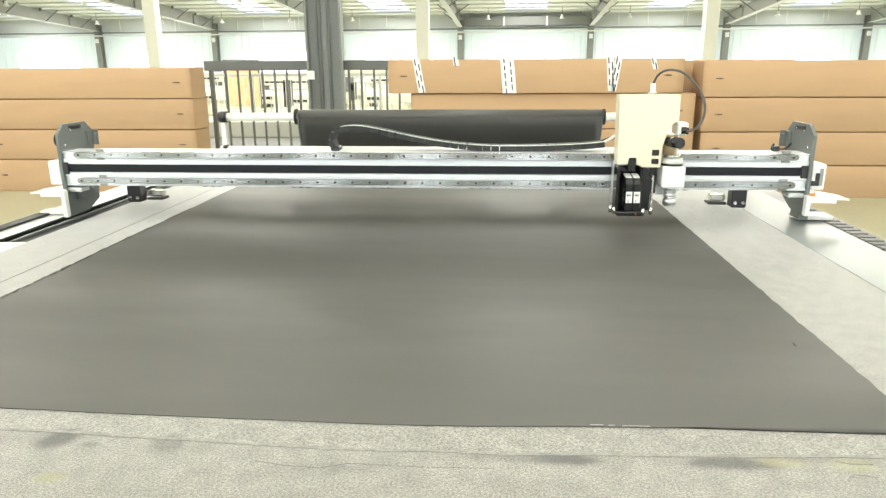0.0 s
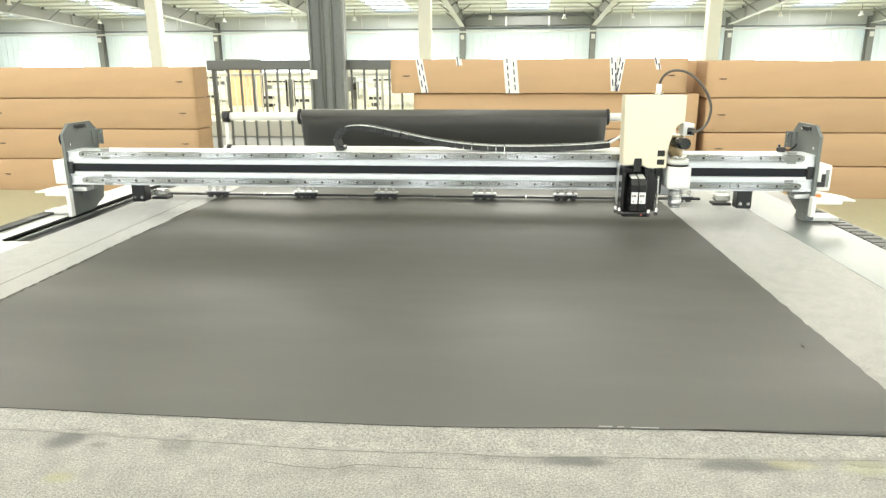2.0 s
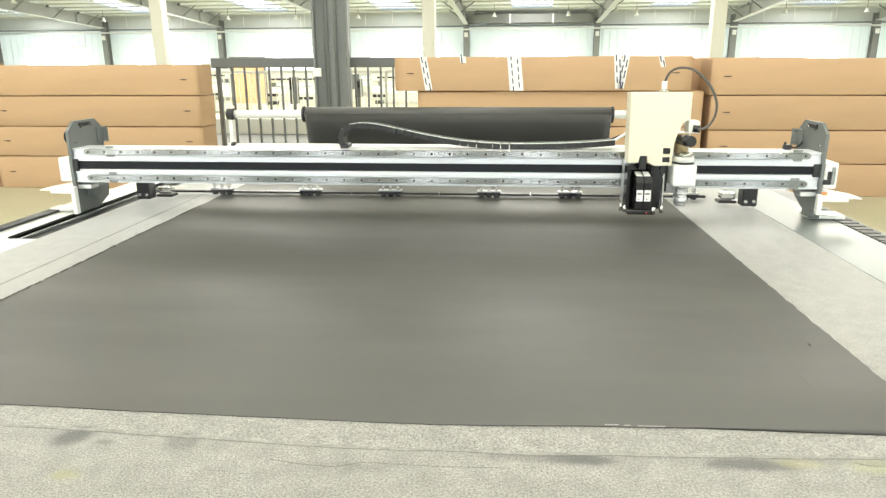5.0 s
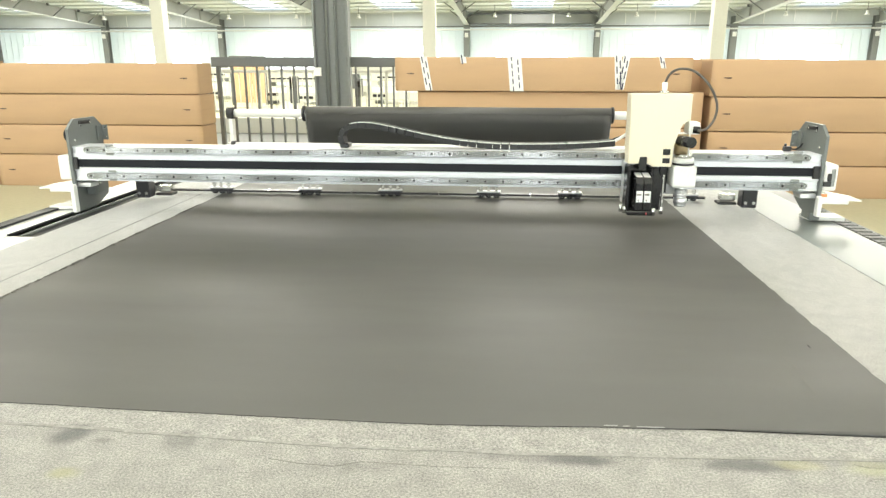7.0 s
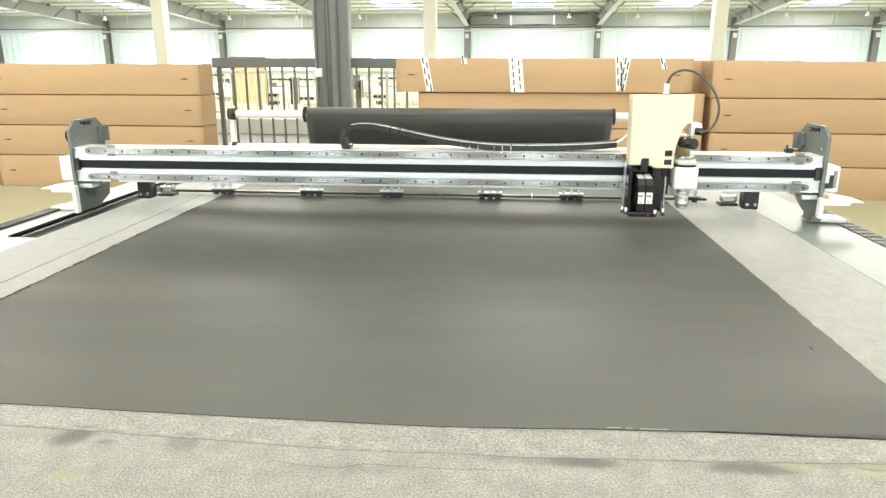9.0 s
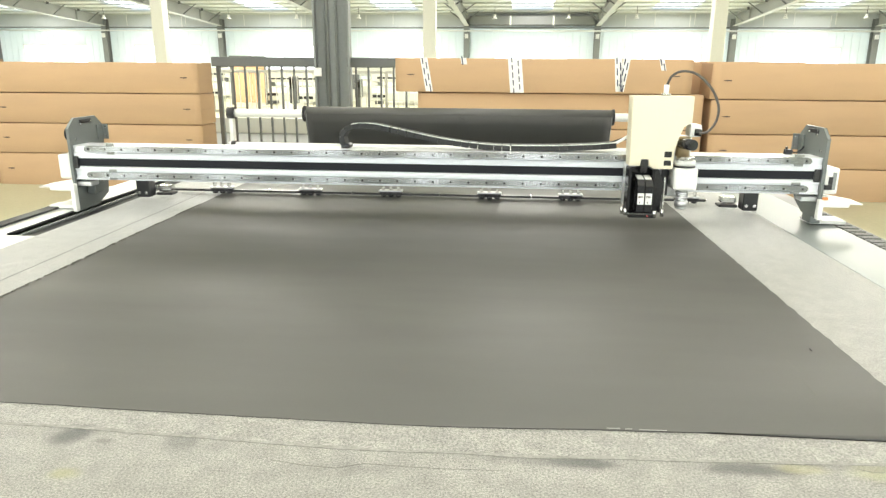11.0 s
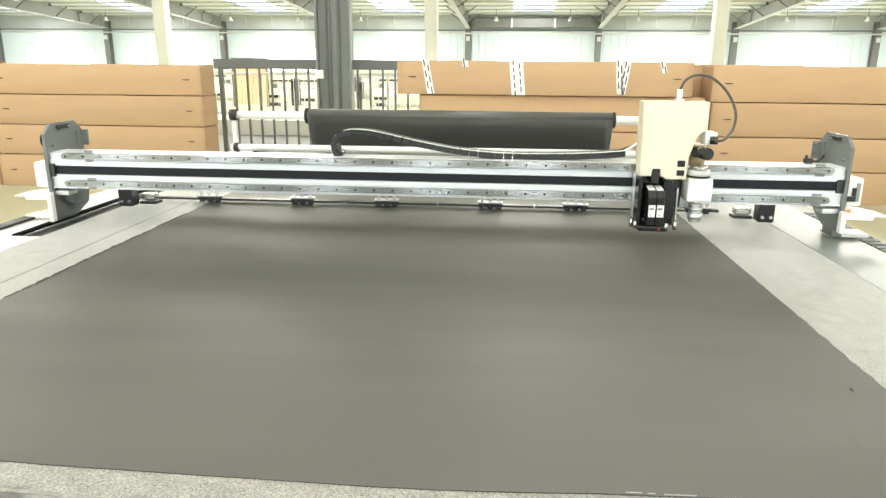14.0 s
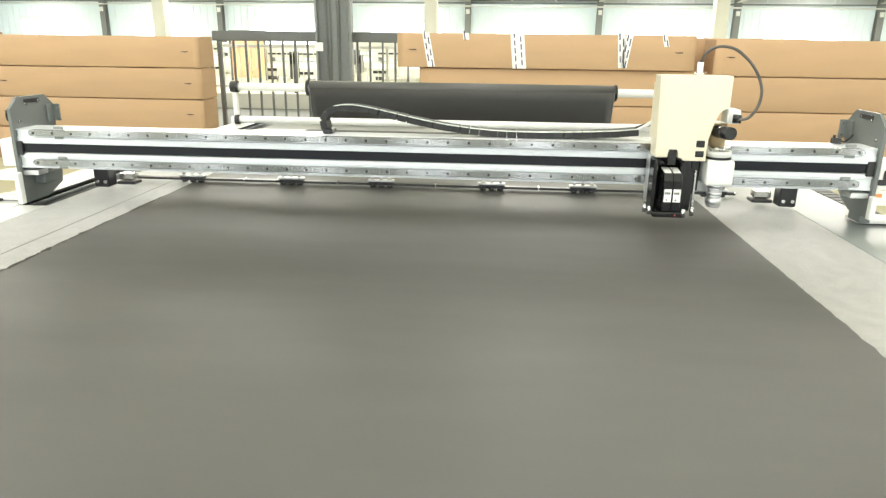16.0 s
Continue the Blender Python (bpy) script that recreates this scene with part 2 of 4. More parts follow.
        ln.new(jit.outputs[0], mr.inputs[0])
        mx = n.new("ShaderNodeMix")
        mx.data_type = "RGBA"
        ln.new(mr.outputs[0], mx.inputs[0])
        ln.new(last, mx.inputs[6])
        mx.inputs[7].default_value = (*col, 1)
        last = mx.outputs[2]
    ln.new(last, b.inputs["Base Color"])
    return m


M_FELT = felt_material()

# ---- mesh helpers ----


def box(bm, x0, x1, y0, y1, z0, z1, bevel=0.0, seg=1):
    vs = [bm.verts.new((x, y, z)) for x in (x0, x1) for y in (y0, y1) for z in (z0, z1)]
    fs = [bm.faces.new([vs[i] for i in q]) for q in ((0, 1, 3, 2), (4, 6, 7, 5), (0, 4, 5, 1), (2, 3, 7, 6), (0, 2, 6, 4), (1, 5, 7, 3))]
    if bevel:
        es = {e for f in fs for e in f.edges}
        bmesh.ops.bevel(bm, geom=list(es), offset=bevel, segments=seg, affect="EDGES", profile=0.5)
    return bm


def tube(bm, a, b, r0, r1=None, n=20, caps=True):
    a, b = Vector(a), Vector(b)
    r1 = r0 if r1 is None else r1
    d = (b - a).normalized()
    u = d.orthogonal().normalized()
    v = d.cross(u)
    rings = []
    for p, r in ((a, r0), (b, r1)):
        rings.append([bm.verts.new(p + r * (math.cos(2 * math.pi * i / n) * u + math.sin(2 * math.pi * i / n) * v)) for i in range(n)])
    for i in range(n):
        f = bm.faces.new((rings[0][i], rings[0][(i + 1) % n], rings[1][(i + 1) % n], rings[1][i]))
        f.smooth = True
    if caps:
        bm.faces.new(rings[0][::-1])
        bm.faces.new(rings[1])
    return bm


def hose(bm, pts, r, n=10, steps=8):
    """A round hose along a smooth curve through pts."""
    P = [Vector(p) for p in pts]
    path = []
    for i in range(len(P) - 1):
        p0, p1, p2, p3 = P[max(i - 1, 0)], P[i], P[i + 1], P[min(i + 2, len(P) - 1)]
        for k in range(steps):
            t = k / steps
            path.append(0.5 * ((2 * p1) + (p2 - p0) * t + (2 * p0 - 5 * p1 + 4 * p2 - p3) * t * t + (3 * p1 - p0 - 3 * p2 + p3) * t ** 3))
    path.append(P[-1])
    rings, up = [], Vector((0, 1, 0))
    for i, p in enumerate(path):
        d = (path[min(i + 1, len(path) - 1)] - path[max(i - 1, 0)]).normalized()
        v = d.cross(up).normalized()
        u = v.cross(d)
        rings.append([bm.verts.new(p + r * (math.cos(2 * math.pi * j / n) * u + math.sin(2 * math.pi * j / n) * v)) for j in range(n)])
    for a, b in zip(rings, rings[1:]):
        for j in range(n):
            f = bm.faces.new((a[j], a[(j + 1) % n], b[(j + 1) % n], b[j]))
            f.smooth = True
    bm.faces.new(rings[0][::-1])
    bm.faces.new(rings[-1])
    return bm


def prism(bm, outline, axis, a, b):
    """Extrudes a closed outline of 2D points along an axis ('x', 'y' or 'z') from a to b."""
    def at(p, w):
        return {"x": (w, p[0], p[1]), "y": (p[0], w, p[1]), "z": (p[0], p[1], w)}[axis]
    A = [bm.verts.new(at(p, a)) for p in outline]
    B = [bm.verts.new(at(p, b)) for p in outline]
    k = len(outline)
    for i in range(k):
        bm.faces.new((A[i], A[(i + 1) % k], B[(i + 1) % k], B[i]))
    bm.faces.new(A[::-1])
    bm.faces.new(B)
    return bm


def finish(bm, name, material):
    bmesh.ops.recalc_face_normals(bm, faces=bm.faces)
    me = bpy.data.meshes.new(name)
    bm.to_mesh(me)
    bm.free()
    me.materials.append(material)
    return me


def part(name, bm, material, parent, label=""):
    ob = new(name, finish(bm, name, material))
    ob.parent = parent
    if label:
        ob["label"] = label
    return ob


def B(*a, **k):
    return box(bmesh.new(), *a, **k)


def thing(name, label, category, group="", kind="", at=None):
    ob = new(name)
    ob.empty_display_size = 0.1
    if at is not None:
        ob.matrix_world = at
    return tagged(ob, label, category, group, kind)


def structure(name, bm, material, label, m=None):
    ob = new(name, finish(bm, name, material))
    if m is not None:
        ob.matrix_world = m
    return tagged(ob, label, name.split("_")[0], "", "structure")


# ---- the hall ----
X_L, X_R, Y_B = COLS[0] - 1.0, COLS[-1] + 1.0, -14.0


def build_hall():
    structure("floor", B(X_L - 3, X_R + 3, Y_B - 1, WALL_Y + 1, -0.2, 0.0), M_FLOOR, "worn yellowish epoxy factory floor", HALL)
    # far wall with a window opening in each bay
    bm = bmesh.new()
    Z0, Z1 = 0.9, 2.35
    box(bm, X_L, X_R, WALL_Y, WALL_Y + 0.15, 0.0, Z0)
    box(bm, X_L, X_R, WALL_Y, WALL_Y + 0.15, Z1, EAVE + 0.3)
    edges = [X_L]
    for x0 in COLS[:-1]:
        edges += [x0 + 1.6, x0 + BAY - 1.5]
    edges.append(X_R)
    for a, b in zip(edges[0::2], edges[1::2]):
        box(bm, a, b, WALL_Y, WALL_Y + 0.15, Z0, Z1)
    x = X_L + 0.1
    while x < X_R:   # corrugation ribs
        inside = any(x0 + 1.45 < x < x0 + BAY - 1.35 for x0 in COLS[:-1])
        for za, zb in ((0.0, Z0), (Z1, EAVE)) if inside else ((0.0, EAVE),):
            prism(bm, [(x, WALL_Y), (x + 0.05, WALL_Y), (x + 0.04, WALL_Y - 0.015), (x + 0.01, WALL_Y - 0.015)], "z", za, zb)
        x += 0.42
    structure("wall_far", bm, M_CLAD, "pale blue corrugated metal wall with bright windows", HALL)
    for k, x0 in enumerate(COLS[:-1]):
        w = thing("window_%d" % (k + 1), "bright overexposed factory window with white frame", "window", "", "structure", HALL)
        a, b = x0 + 1.6, x0 + BAY - 1.5
        bm = bmesh.new()
        for u, v, p, q in ((a, b, Z0, Z0 + 0.06), (a, b, Z1 - 0.06, Z1), (a, a + 0.06, Z0 + 0.06, Z1 - 0.06), (b - 0.06, b, Z0 + 0.06, Z1 - 0.06)):
            box(bm, u, v, WALL_Y + 0.02, WALL_Y + 0.1, p, q)
        for i in range(1, 4):
            xm = a + (b - a) * i / 4
            box(bm, xm - 0.025, xm + 0.025, WALL_Y + 0.03, WALL_Y + 0.09, Z0 + 0.06, Z1 - 0.06)
        part("window_frame", bm, M_WHITE, w)
    structure("backdrop", B(X_L - 4, X_R + 4, WALL_Y + 3.0, WALL_Y + 3.1, -1, 6), M_SKY, "bright hazy daylight outside the windows", HALL)
    for name, b in (("wall_left", (X_L - 0.2, X_L, Y_B, WALL_Y, 0, 8.5)), ("wall_right", (X_R, X_R + 0.2, Y_B, WALL_Y, 0, 8.5)),
                    ("wall_back", (X_L, X_R, Y_B - 0.2, Y_B, 0, 1.15)), ("wall_back_upper", (X_L, X_R, Y_B - 0.2, Y_B, 3.45, 8.5))):
        structure(name, B(*b), M_WALL, "pale painted sheet metal factory wall", HALL)
    for k in range(25):      # unseen piers in the added back windows, spaced to streak the light on the rails
        x = -31.55 + 2.5 * k
        structure("wall_back_pier", B(x - 0.2, x + 1.35, Y_B - 0.2, Y_B, 1.15, 3.45), M_WALL, "pale pier between assumed windows behind the camera", HALL)
    # ceiling deck between the roof lights, with purlins
    bm = bmesh.new()
    xs = [X_L]
    for x0 in COLS[:-1]:
        xs += [x0 + BAY / 2 - ROOFLIGHT / 2, x0 + BAY / 2 + ROOFLIGHT / 2]
    xs.append(X_R)
    ya, yb = Y_B, WALL_Y + 0.2
    for a, b in zip(xs[0::2], xs[1::2]):
        prism(bm, [(ya, roof_z(ya)), (yb, roof_z(yb)), (yb, roof_z(yb) + 0.1), (ya, roof_z(ya) + 0.1)], "x", a, b)
    for a, b in zip(xs[1:-1:2], xs[2:-1:2]):   # roof closed past the ends of the roof lights
        for p, q in ((ya, -11.0), (5.0, 11.5), (23.5, 31.0), (38.0, yb)):
            prism(bm, [(p, roof_z(p)), (q, roof_z(q)), (q, roof_z(q) + 0.1), (p, roof_z(p) + 0.1)], "x", a, b)
    structure("ceiling", bm, M_ROOF, "white metal roof deck between bright roof lights", HALL)
    bm = bmesh.new()
    y = -12.0
    while y < WALL_Y:
        z = roof_z(y)
        box(bm, X_L, X_R, y - 0.03, y + 0.03, z - 0.075, z - 0.002)
        box(bm, X_L, X_R, y + 0.03, y + 0.08, z - 0.075, z - 0.068)
        y += 1.3
    structure("ceiling_purlins", bm, M_PURLIN, "grey steel purlins under the roof deck", HALL)


def build_girders():
    for k, x0 in enumerate(COLS):
        g = thing("roof_girder", "grey painted steel roof girder with braces", "girder", "roof girders", at=HALL)
        ya, yb = -13.0, WALL_Y - 0.35
        bm = bmesh.new()
        for zt, h, w in ((-0.125, 0.02, 0.11), (-0.145, 0.55, 0.006)):
            za, zb = roof_z(ya) + zt, roof_z(yb) + zt
            prism(bm, [(ya, za), (yb, zb), (yb, zb - h), (ya, za - h)], "x", x0 - w, x0 + w)
        y = 0.0
        while y < yb:
            box(bm, x0 - 0.1, x0 + 0.1, y, y + 0.012, roof_z(y) - 0.695, roof_z(y) - 0.145)
            y += 6.0
        part("beam", bm, M_GIRDER, g)
        # The flange is paler than the beam: its colour holds the light it catches.
        za, zb = roof_z(ya) - 0.695, roof_z(yb) - 0.695
        part("bottom_flange", prism(bmesh.new(), [(ya, za), (yb, zb), (yb, zb - 0.03), (ya, za - 0.03)], "x", x0 - 0.13, x0 + 0.13), M_PURLIN, g, "bottom flange coloured paler for the light on it")
        y = 20.5
        while y < yb:
            for s in (-1, 1):
                part("cleat", B(x0 + s * 0.12 - 0.05, x0 + s * 0.12 + 0.05, y, y + 0.10, roof_z(y) - 0.20, roof_z(y) - 0.07), M_FENCE, g)
            y += 2.6
        y = 1.0
        while y < yb:
            for s in (-1, 1):
                bm = tube(bmesh.new(), (x0 + s * 0.06, y, roof_z(y) - 0.66), (x0 + s * 0.80, y, roof_z(y) - 0.14), 0.03, n=6)
                part("brace", bm, M_STEELPAINT, g)
            y += 3.0
        c = thing("wall_column", "dark grey steel column at the far wall", "column", "wall columns", at=HALL)
        bm = bmesh.new()
        h = EAVE - 0.30
        for yy in (WALL_Y - 0.46, WALL_Y - 0.09):
            box(bm, x0 - 0.16, x0 + 0.16, yy, yy + 0.02, 0.0, h, 0.002)
        box(bm, x0 - 0.008, x0 + 0.008, WALL_Y - 0.44, WALL_Y - 0.09, 0.0, h)
        part("shaft", bm, M_STEELPAINT, c)
        bm = B(x0 - 0.10, x0 + 0.10, WALL_Y - 0.56, WALL_Y - 0.47, 2.75, 3.0, 0.01)
        part("junction_box", bm, M_WHITE, c, "small white junction box")
    bm = B(X_L, X_R, WALL_Y - 0.08, WALL_Y - 0.03, 3.43, EAVE - 0.02)
    structure("trim_eave", bm, M_UPPER, "grey-blue sheet under the eaves", HALL)
    bm = B(X_L, X_R, WALL_Y - 0.30, WALL_Y - 0.085, 3.31, 3.40)
    structure("trim_girt", bm, M_STEELPAINT, "dark steel girt along the far wall", HALL)
    d = thing("air_duct", "dark grey rectangular duct under the eaves", "duct", at=HALL)
    a, b = COLS[4] + 0.2, COLS[5] - 0.2
    part("duct", B(a, b, WALL_Y - 0.75, WALL_Y - 0.31, 3.48, EAVE - 0.16, 0.01), M_STEELPAINT, d)
    for x in (a + 2.3, a + 4.7):
        part("strap", B(x - 0.05, x + 0.05, WALL_Y - 0.76, WALL_Y - 0.751, 3.44, EAVE - 0.12), M_WHITE, d)
    bm = bmesh.new()
    tube(bm, (X_L, WALL_Y - 0.5, 3.17), (X_R, WALL_Y - 0.5, 3.17), 0.045, n=8)
    tagged(new("pipe", finish(bm, "pipe", M_WHITE)), "thin white service pipe along the far wall", "pipe").matrix_world = HALL


def build_conduits():
    """Thin white conduits that drop from the eaves to the girt."""
    first = tagged(new("conduit", finish(tube(bmesh.new(), (0, 0, 0), (0, 0, 0.62), 0.022, n=8), "conduit", M_WHITE)), "thin white conduit on the far wall", "conduit", "wall conduits")
    spots = [(x0 + dx, drop) for x0 in COLS[1:8] for dx, drop in ((1.5, 0.0), (3.1, 0.12), (5.0, -0.05), (5.25, 0.1))]
    for i, (x, drop) in enumerate(spots):
        m = HALL @ pose(x, WALL_Y - 0.34, 3.42 + drop)
        if i == 0:
            first.matrix_world = m
        else:
            copy_thing(first, m)


def build_high_bays():
    """White pendant lamps, switched off against the daylight."""
    first = thing("pendant_lamp", "small white pendant lamp under the roof", "lamp", "pendant lamps")
    part("stem", tube(bmesh.new(), (0, 0, 0), (0, 0, 0.40), 0.012, n=6), M_FENCE, first)
    part("housing", tube(bmesh.new(), (0, 0, -0.12), (0, 0, 0), 0.07, 0.06, n=12), M_WHITE, first)
    part("shade", tube(bmesh.new(), (0, 0, -0.22), (0, 0, -0.12), 0.14, 0.07, n=16), M_WHITE, first)
    spots = [(x0 + dx, y) for x0 in COLS[1:8] for dx in (1.7, 5.6) for y in (29.0, 36.0)]
    for i, (x, y) in enumerate(spots):
        m = HALL @ pose(x, y, roof_z(y) - 0.42)
        if i == 0:
            first.matrix_world = m
        else:
            copy_thing(first, m)


def build_columns():
    # large grey I column beside the railing
    c = thing("steel_column", "large grey painted steel I column with conduit", "column", at=pose(-0.58, 6.15, 0, 0, 0, 8))
    top = roof_z(6) - 0.2
    bm = bmesh.new()
    box(bm, -0.21, -0.185, -0.20, 0.20, 0.0, top, 0.003)
    box(bm, 0.185, 0.21, -0.20, 0.20, 0.0, top, 0.003)
    box(bm, -0.185, 0.185, -0.008, 0.008, 0.0, top)
    part("shaft", bm, M_STEELPAINT, c)
    part("base_plate", B(-0.30, 0.30, -0.28, 0.28, 0.0, 0.025, 0.004), M_STEELPAINT, c)
    part("conduit", tube(bmesh.new(), (-0.06, -0.035, 0.03), (-0.06, -0.035, top), 0.022, n=12), M_STEELPAINT, c)
    part("conduit", tube(bmesh.new(), (0.05, -0.03, 0.03), (0.05, -0.03, top), 0.016, n=12), M_STEELPAINT, c)
    part("switch_box", B(-0.215, -0.12, -0.245, -0.2, 1.205, 1.305, 0.006), M_WHITE, c, "white wall switch box")
    for x in (-6.1, -0.09, 5.94):
        p = thing("square_post", "off-white square steel post", "column", "square posts", at=pose(x, 13.0, 0))
        part("shaft", B(-0.135, 0.135, -0.135, 0.135, 0.0, roof_z(13) - 0.15, 0.012, seg=2), M_POST, p)
        part("base_plate", B(-0.28, 0.28, -0.28, 0.28, 0.0, 0.02), M_POST, p)


def build_kerb():
    # Thin grey strip laid on the floor from the railing to the kerb.
    structure("pavement", B(-5.0, 2.6, 6.5, 11.0, 0.0, 0.006), M_SLAB, "thin grey floor strip behind the railing")
    structure("kerb", B(-5.0, 2.6, 11.0, 11.2, 0.0, 0.30, 0.01), M_POST, "low pale kerb under a railing")


def build_fence(y, x0, x1, post_step, bar_step, thick, z_top, material, label, z0=0.0):
    f = thing("railing", label, "railing", "railings")
    part("top_rail", B(x0, x1, y - 0.035, y + 0.035, z_top - 0.115 * thick, z_top, 0.006), material, f)
    part("bottom_rail", B(x0, x1, y - 0.025, y + 0.025, z0 + 0.10, z0 + 0.15, 0.004), material, f)
    x, i = x0 + 0.10, 0
    zt = z_top - 0.115 * thick
    while x < x1:
        if i % post_step == 0:
            part("post", B(x - 0.05, x + 0.0, y - 0.025, y + 0.025, z0, zt, 0.004), material, f)
        else:
            part("baluster", B(x - 0.0115 * thick, x + 0.0115 * thick, y - 0.012, y + 0.012, z0 + 0.15, zt), material, f)
        x += bar_step
        i += 1


def build_far_machine(x, y, w, h, material=None):
    """A long beige production machine with dark openings, standing far back in the hall."""
    g = thing("production_machine", "beige enamelled production machine with dark openings", "machine", "machines", at=pose(x, y, 0))
    m = material or M_MACH
    part("cabinet", B(-w / 2, w / 2, -0.5, 0.5, 0.12, h * 0.55, 0.02), m, g)
    part("bridge", B(-w / 2 + 0.1, w / 2 - 0.1, -0.35, 0.35, h * 0.68, h, 0.02), m, g)
    for s in (-1, 1):
        part("upright", B(s * (w / 2 - 0.2) - 0.12, s * (w / 2 - 0.2) + 0.12, -0.3, 0.3, h * 0.55, h * 0.68, 0.01), m, g)
        part("foot", B(s * (w / 2 - 0.3) - 0.1, s * (w / 2 - 0.3) + 0.1, -0.3, 0.3, 0.0, 0.12), M_FENCE, g)
    n = max(2, int(w / 0.9))
    for i in range(n):
        cx = -w / 2 + w * (i + 0.5) / n
        lo = 0.18 + 0.05 * ((i * 7 + int(w * 10)) % 3)
        if (i + int(w * 5)) % 3:
            part("vent", B(cx - w / n * 0.36, cx + w / n * (0.10 + 0.13 * (i % 3)), -0.515, -0.5, lo, lo + 0.09), M_BLACK, g)
        part("panel", B(cx - w / n * 0.4, cx + w / n * 0.4, -0.52, -0.5, 0.38, h * 0.5, 0.006), M_WHITE, g)
    part("slot", B(-w / 2 + 0.3, w * 0.12, -0.365, -0.35, h * 0.77, h * 0.82), M_BLACK, g)
    part("gauge", B(w * 0.26, w * 0.26 + 0.12, -0.37, -0.35, h * 0.78, h * 0.90, 0.004), M_BLACK, g)
    part("screen", B(w / 2 - 0.1, w / 2 + 0.25, -0.7, -0.6, h * 0.5, h * 0.95, 0.02), M_FENCE, g, "dark control screen")


def build_panel(x, y, w, z0, z1):
    """A dark control cabinet on a slim stand."""
    g = thing("control_panel", "dark grey control panel on a slim stand", "control panel", "control panels", at=pose(x, y, 0))
    part("housing", B(-w / 2, w / 2, -0.15, 0.15, z0, z1, 0.01), M_CHAINSIDE, g)
    part("screen", B(-w * 0.35, w * 0.35, -0.155, -0.15, z0 + 0.55 * (z1 - z0), z1 - 0.05), M_PLASTIC, g, "dark glass screen")
    part("stand", B(-0.03, 0.03, -0.03, 0.03, 0.02, z0, 0.004), M_FENCE, g)
    part("foot", B(-0.16, 0.16, -0.16, 0.16, 0.0, 0.02, 0.004), M_FENCE, g)


def build_curtain(x, y):
    g = thing("strip_curtain", "orange plastic strip curtain on a frame", "curtain", at=pose(x, y, 0))
    part("frame", B(-0.6, 0.6, -0.03, 0.03, 1.5, 1.56), M_FENCE, g)
    for s in (-1, 1):
        part("post", B(s * 0.57 - 0.03, s * 0.57 + 0.03, -0.03, 0.03, 0.0, 1.5), M_FENCE, g)
    for i in range(5):
        cx = -0.44 + 0.22 * i
        part("strip", B(cx - 0.105, cx + 0.105, -0.012 + 0.008 * (i % 2), -0.004 + 0.008 * (i % 2), 0.08, 1.5), M_CURT, g)


# ---- cardboard boxes ----


def carton_body(w, d, h, seed):
    """A slightly bulged cardboard body with softened, uneven edges."""
    r = 0.008
    prof = []
    for cy, cz, a0 in ((d - r, h - r, 0), (-d + r, h - r, 90), (-d + r, r, 180), (d - r, r, 270)):
        prof += [(cy + r * math.cos(radians(a0 + k)), cz + r * math.sin(radians(a0 + k))) for k in (0, 45, 90)]
    bm, rings, n = bmesh.new(), [], 30
    for i in range(n + 1):
        u = i / n
        inset = 0.005 if i in (0, n) else 0.0
        x = -w + 2 * w * u
        ring = []
        for y, z in prof:
            sag = 0.0022 * noise.noise((x * 2.3, seed, 3.0 + (z > h / 2))) - 0.0012
            out = 0.003 * noise.noise((x * 1.6, seed, z * 4))
            ring.append(bm.verts.new((x, y * (1 - inset) + math.copysign(out, y), z + (sag if z > h / 2 else 0.0))))
        rings.append(ring)
    k = len(prof)
    for a, b in zip(rings, rings[1:]):
        for j in range(k):
            bm.faces.new((a[j], a[(j + 1) % k], b[(j + 1) % k], b[j])).smooth = True
    bm.faces.new(rings[0])
    bm.faces.new(rings[-1][::-1])
    return bm


